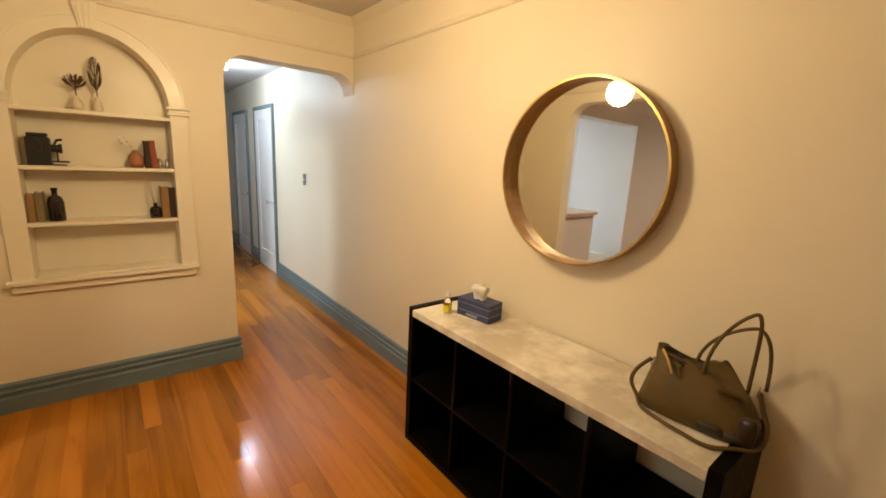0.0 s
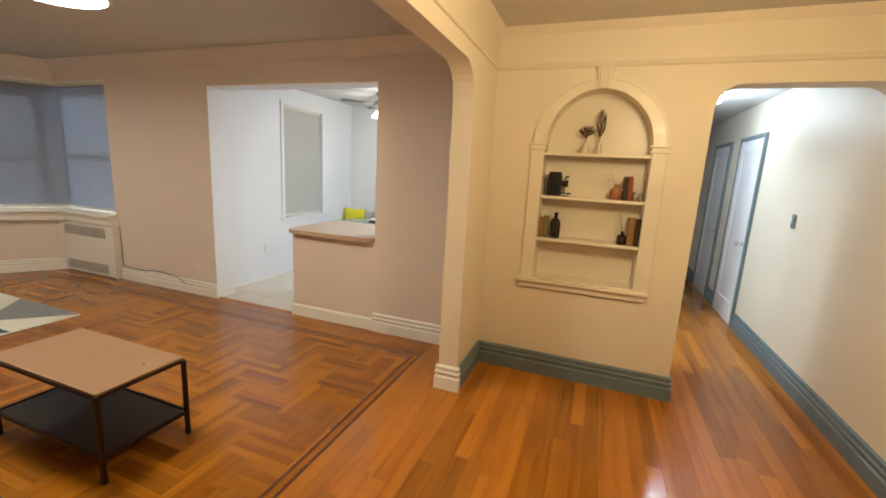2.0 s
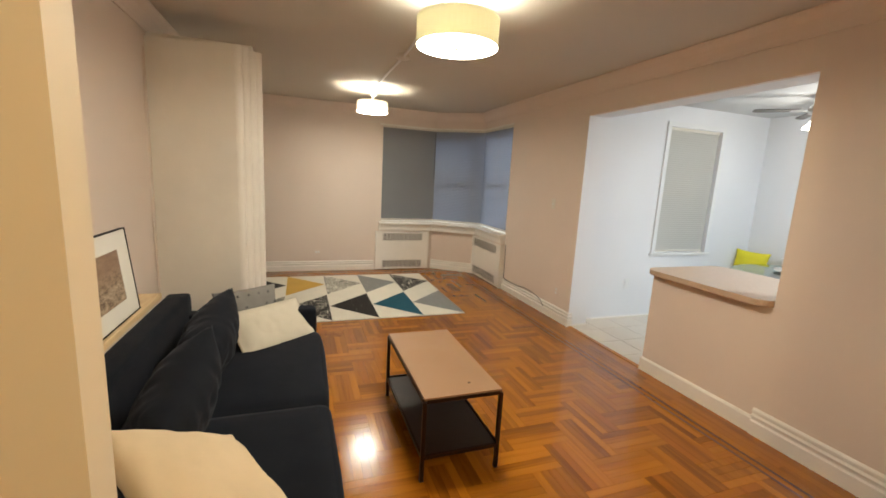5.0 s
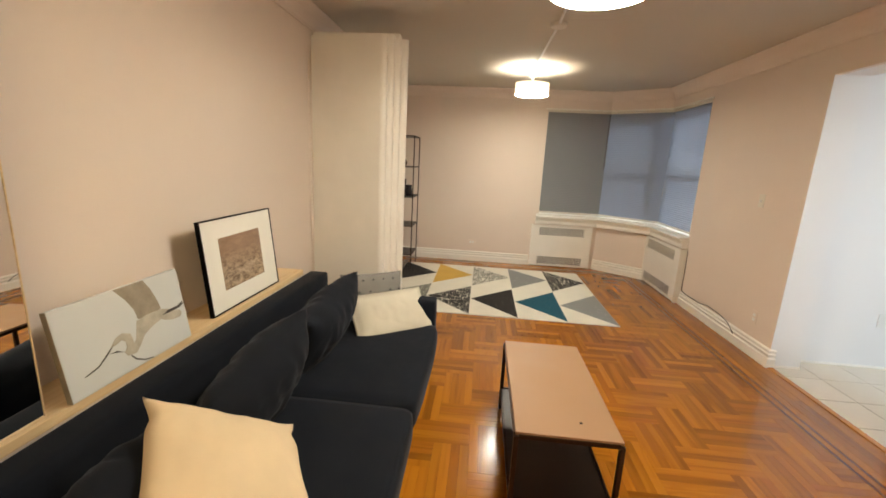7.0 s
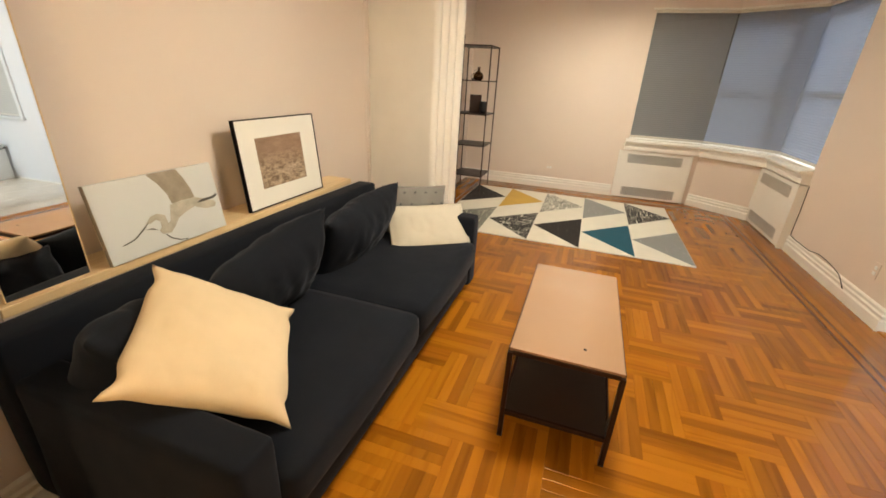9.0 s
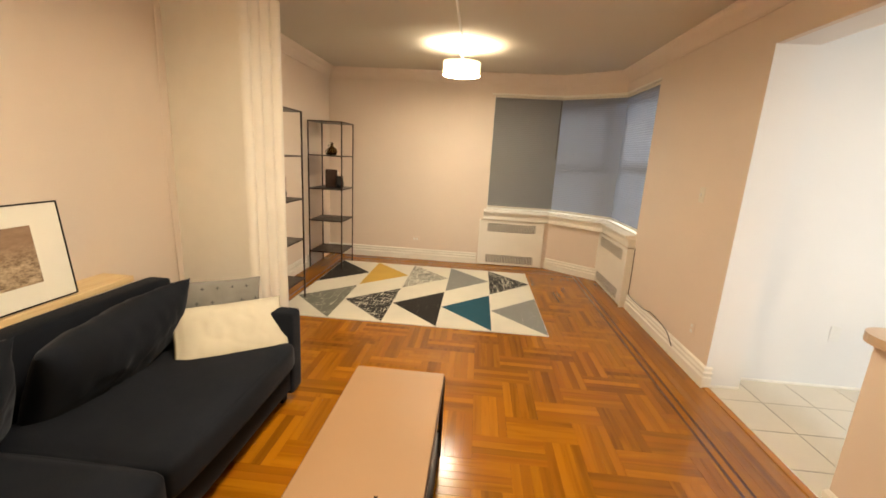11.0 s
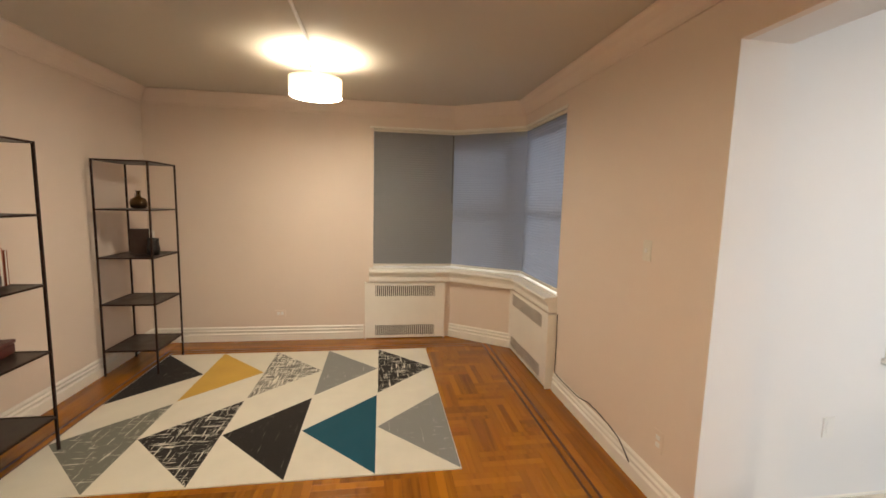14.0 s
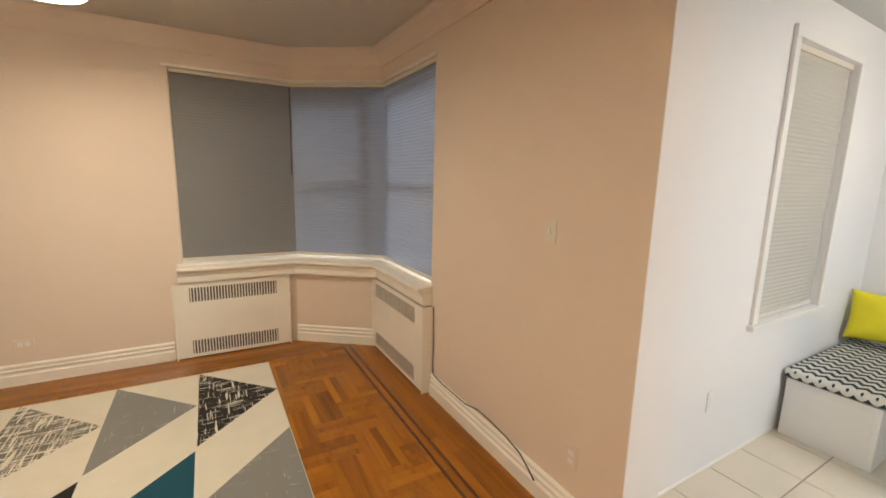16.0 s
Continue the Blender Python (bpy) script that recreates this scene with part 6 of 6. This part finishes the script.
def lay(name, pieces, mat, parent, limit, near, gap=0.0004, thick=0.006, top=0.0, bev=0.0005):
    """pieces: x0, x1, y0, y1 and whether the grain runs along y. Those nearest to a point of the plan are objects, the rest one mesh."""
    pieces = sorted(pieces, key=lambda p: (((p[0] + p[1]) / 2 - near[0]) ** 2 + ((p[2] + p[3]) / 2 - near[1]) ** 2))
    verts, faces = [], []
    for k, (x0, x1, y0, y1, turned_) in enumerate(pieces):
        w, h = x1 - x0 - gap, y1 - y0 - gap
        if w < 0.004 or h < 0.004:
            continue
        if k < limit:
            me = board_data(name, h if turned_ else w, w if turned_ else h, mat, top, thick, bev)
            o = new(name, me)
            o.parent = parent
            o.matrix_basis = pose(x1, y0, 0, 0, 0, 90) if turned_ else pose(x0, y0, 0)
        else:
            lo, hi, b = top - thick, top, bev
            i = len(verts)
            L, Wd = (h, w) if turned_ else (w, h)
            loc = [(0, 0, lo), (L, 0, lo), (L, Wd, lo), (0, Wd, lo), (0, 0, hi - b), (L, 0, hi - b), (L, Wd, hi - b), (0, Wd, hi - b), (b, b, hi), (L - b, b, hi), (L - b, Wd - b, hi), (b, Wd - b, hi)]
            verts += [(x1 - q, y0 + p, z) if turned_ else (x0 + p, y0 + q, z) for p, q, z in loc]
            faces += [tuple(i + j for j in f) for f in ((0, 1, 5, 4), (1, 2, 6, 5), (2, 3, 7, 6), (3, 0, 4, 7), (4, 5, 9, 8), (5, 6, 10, 9), (6, 7, 11, 10), (7, 4, 8, 11), (8, 9, 10, 11))]
    return verts, faces


def joined(name, mat, verts, faces, parent, label=""):
    if not faces:
        return None
    me = bpy.data.meshes.new(name)
    me.from_pydata(verts, [], faces)
    me.materials.append(mat)
    o = new(name, me)
    o.parent = parent
    return tagged(o, label, kind="stuff")


def clip(p, x0, x1, y0, y1):
    q = (max(p[0], x0), min(p[1], x1), max(p[2], y0), min(p[3], y1), p[4])
    return q if q[1] - q[0] > 0.006 and q[3] - q[2] > 0.006 else None


# the field of block herringbone: four strips to a block
FX0, FX1, FY0, FY1 = -6.17 + 0.075, -0.77 - 0.075, 0.08 + 0.075, 3.385 - 0.075
SW, SL = 0.04875, 0.39
BW = SW * 4
field = []
tone_rng = random.Random(8)
for i in range(-40, 40):
    for j in range(-12, 12):
        bx, by = -3.79 + i * BW + j * SL, 2.02 - i * BW + j * SL
        for k in range(4):
            a = clip((bx, bx + SL, by + k * SW, by + (k + 1) * SW, False), FX0, FX1, FY0, FY1)
            b = clip((bx + k * SW, bx + (k + 1) * SW, by - SL, by, True), FX0, FX1, FY0, FY1)
            field += [(*p, tone_rng.randrange(7)) for p in (a, b) if p]


def ring_boards(x0, x1, y0, y1, w):
    """A band of width w just outside a rectangle, as four strips."""
    return [(x0 - w, x1 + w, y1, y1 + w, False), (x0 - w, x1 + w, y0 - w, y0, False), (x0 - w, x0, y0, y1, True), (x1, x1 + w, y0, y1, True)]


def cut_lengths(p, rng, lo=0.7, hi=1.6):
    out_, a, b = [], (p[2] if p[4] else p[0]), (p[3] if p[4] else p[1])
    while a < b - 0.05:
        c = min(b, a + rng.uniform(lo, hi))
        if b - c < 0.25:
            c = b
        out_.append((p[0], p[1], a, c, True) if p[4] else (a, c, p[2], p[3], False))
        a = c
    return out_


rng = random.Random(5)
dark, pale, edge = [], [], []
for p in ring_boards(FX0, FX1, FY0, FY1, 0.018):
    dark += cut_lengths(p, rng)
for p in ring_boards(FX0 - 0.018, FX1 + 0.018, FY0 - 0.018, FY1 + 0.018, 0.039):
    pale += cut_lengths(p, rng)
for p in ring_boards(FX0 - 0.057, FX1 + 0.057, FY0 - 0.057, FY1 + 0.057, 0.018):
    dark += cut_lengths(p, rng)
y = FY1 + 0.075
while y < TILE_Y - 0.03:
    edge += cut_lengths((XW, -0.77, y, min(y + 0.057, TILE_Y), False), rng)
    y += 0.057
y = FY0 - 0.075
while y > YS:
    edge += cut_lengths((XW, -0.77, max(YS, y - 0.057), y, False), rng)
    y -= 0.057
x = FX0 - 0.075
while x > XW:
    edge += cut_lengths((max(XW, x - 0.057), x, FY0 - 0.075, FY1 + 0.075, True), rng)
    x -= 0.057
planks = []
x = -0.77
while x < XE:
    x1 = min(x + 0.083, XE)
    top_y = YL if x1 < XP1 else (YN if x1 <= OX else HY)
    planks += cut_lengths((x, x1, (YS if x1 < XP1 else SY), top_y, True), rng, 0.9, 2.2)
    x = x1

living_floor = structure(new("floor_living_room"), "")
living_floor["label"] = "herringbone oak parquet with a double inlaid border"
for mt, tones in zip(M_WOODS, ((0, 3, 5), (1, 4), (2, 6))):
    verts, faces = lay("parquet_strip", [p[:5] for p in field if p[5] in tones], mt, living_floor, 100, (-2.2, 2.1))
    joined("parquet_field", mt, verts, faces, living_floor, "herringbone oak parquet")
verts, faces = lay("inlay_strip", dark, M_INLAY, living_floor, 300, (-2.2, 2.1))
verts, faces = lay("border_strip", pale + edge, M_WOOD, living_floor, 300, (-2.2, 2.1))
joined("border_boards", M_WOOD, verts, faces, living_floor, "straight oak border boards")
entry_floor = structure(new("floor_entry"), "")
entry_floor["label"] = "narrow reddish softwood floorboards, worn and glossy"
verts, faces = lay("floorboard", planks, M_PLANK, entry_floor, 300, (0.8, 2.2))
joined("floorboards_far", M_PLANK, verts, faces, entry_floor, "narrow reddish floorboards")
tiles = []
xs = [KX] + [-3.255 + 0.325 * k for k in range(14)]
ys = [TILE_Y] + [3.965 + 0.342 * k for k in range(9)]
for x0, x1 in zip(xs, xs[1:]):
    for y0, y1 in zip(ys, ys[1:]):
        c = clip((x0, x1, y0, y1, False), KX, 1.10, TILE_Y, KY)
        if c:
            tiles.append((c[0] + 0.003, c[1] - 0.003, c[2] + 0.003, c[3] - 0.003, False))
lay("floor_tile", tiles, M_TILE, floor_kitchen, 400, (-2.5, 4.5), top=0.001, bev=0.0015)
bm = bmesh.new()
prism(bm, [(0, -0.02), (0.012, 0.006), (0.05, 0.008), (0.062, -0.02)], OK0, HW, Matrix(((0, 0, 1, 0), (1, 0, 0, 3.632), (0, 1, 0, 0.0), (0, 0, 0, 1))))
structure(part("door_threshold", bm, M_PLANK), "rounded wooden threshold between parquet and tiles")
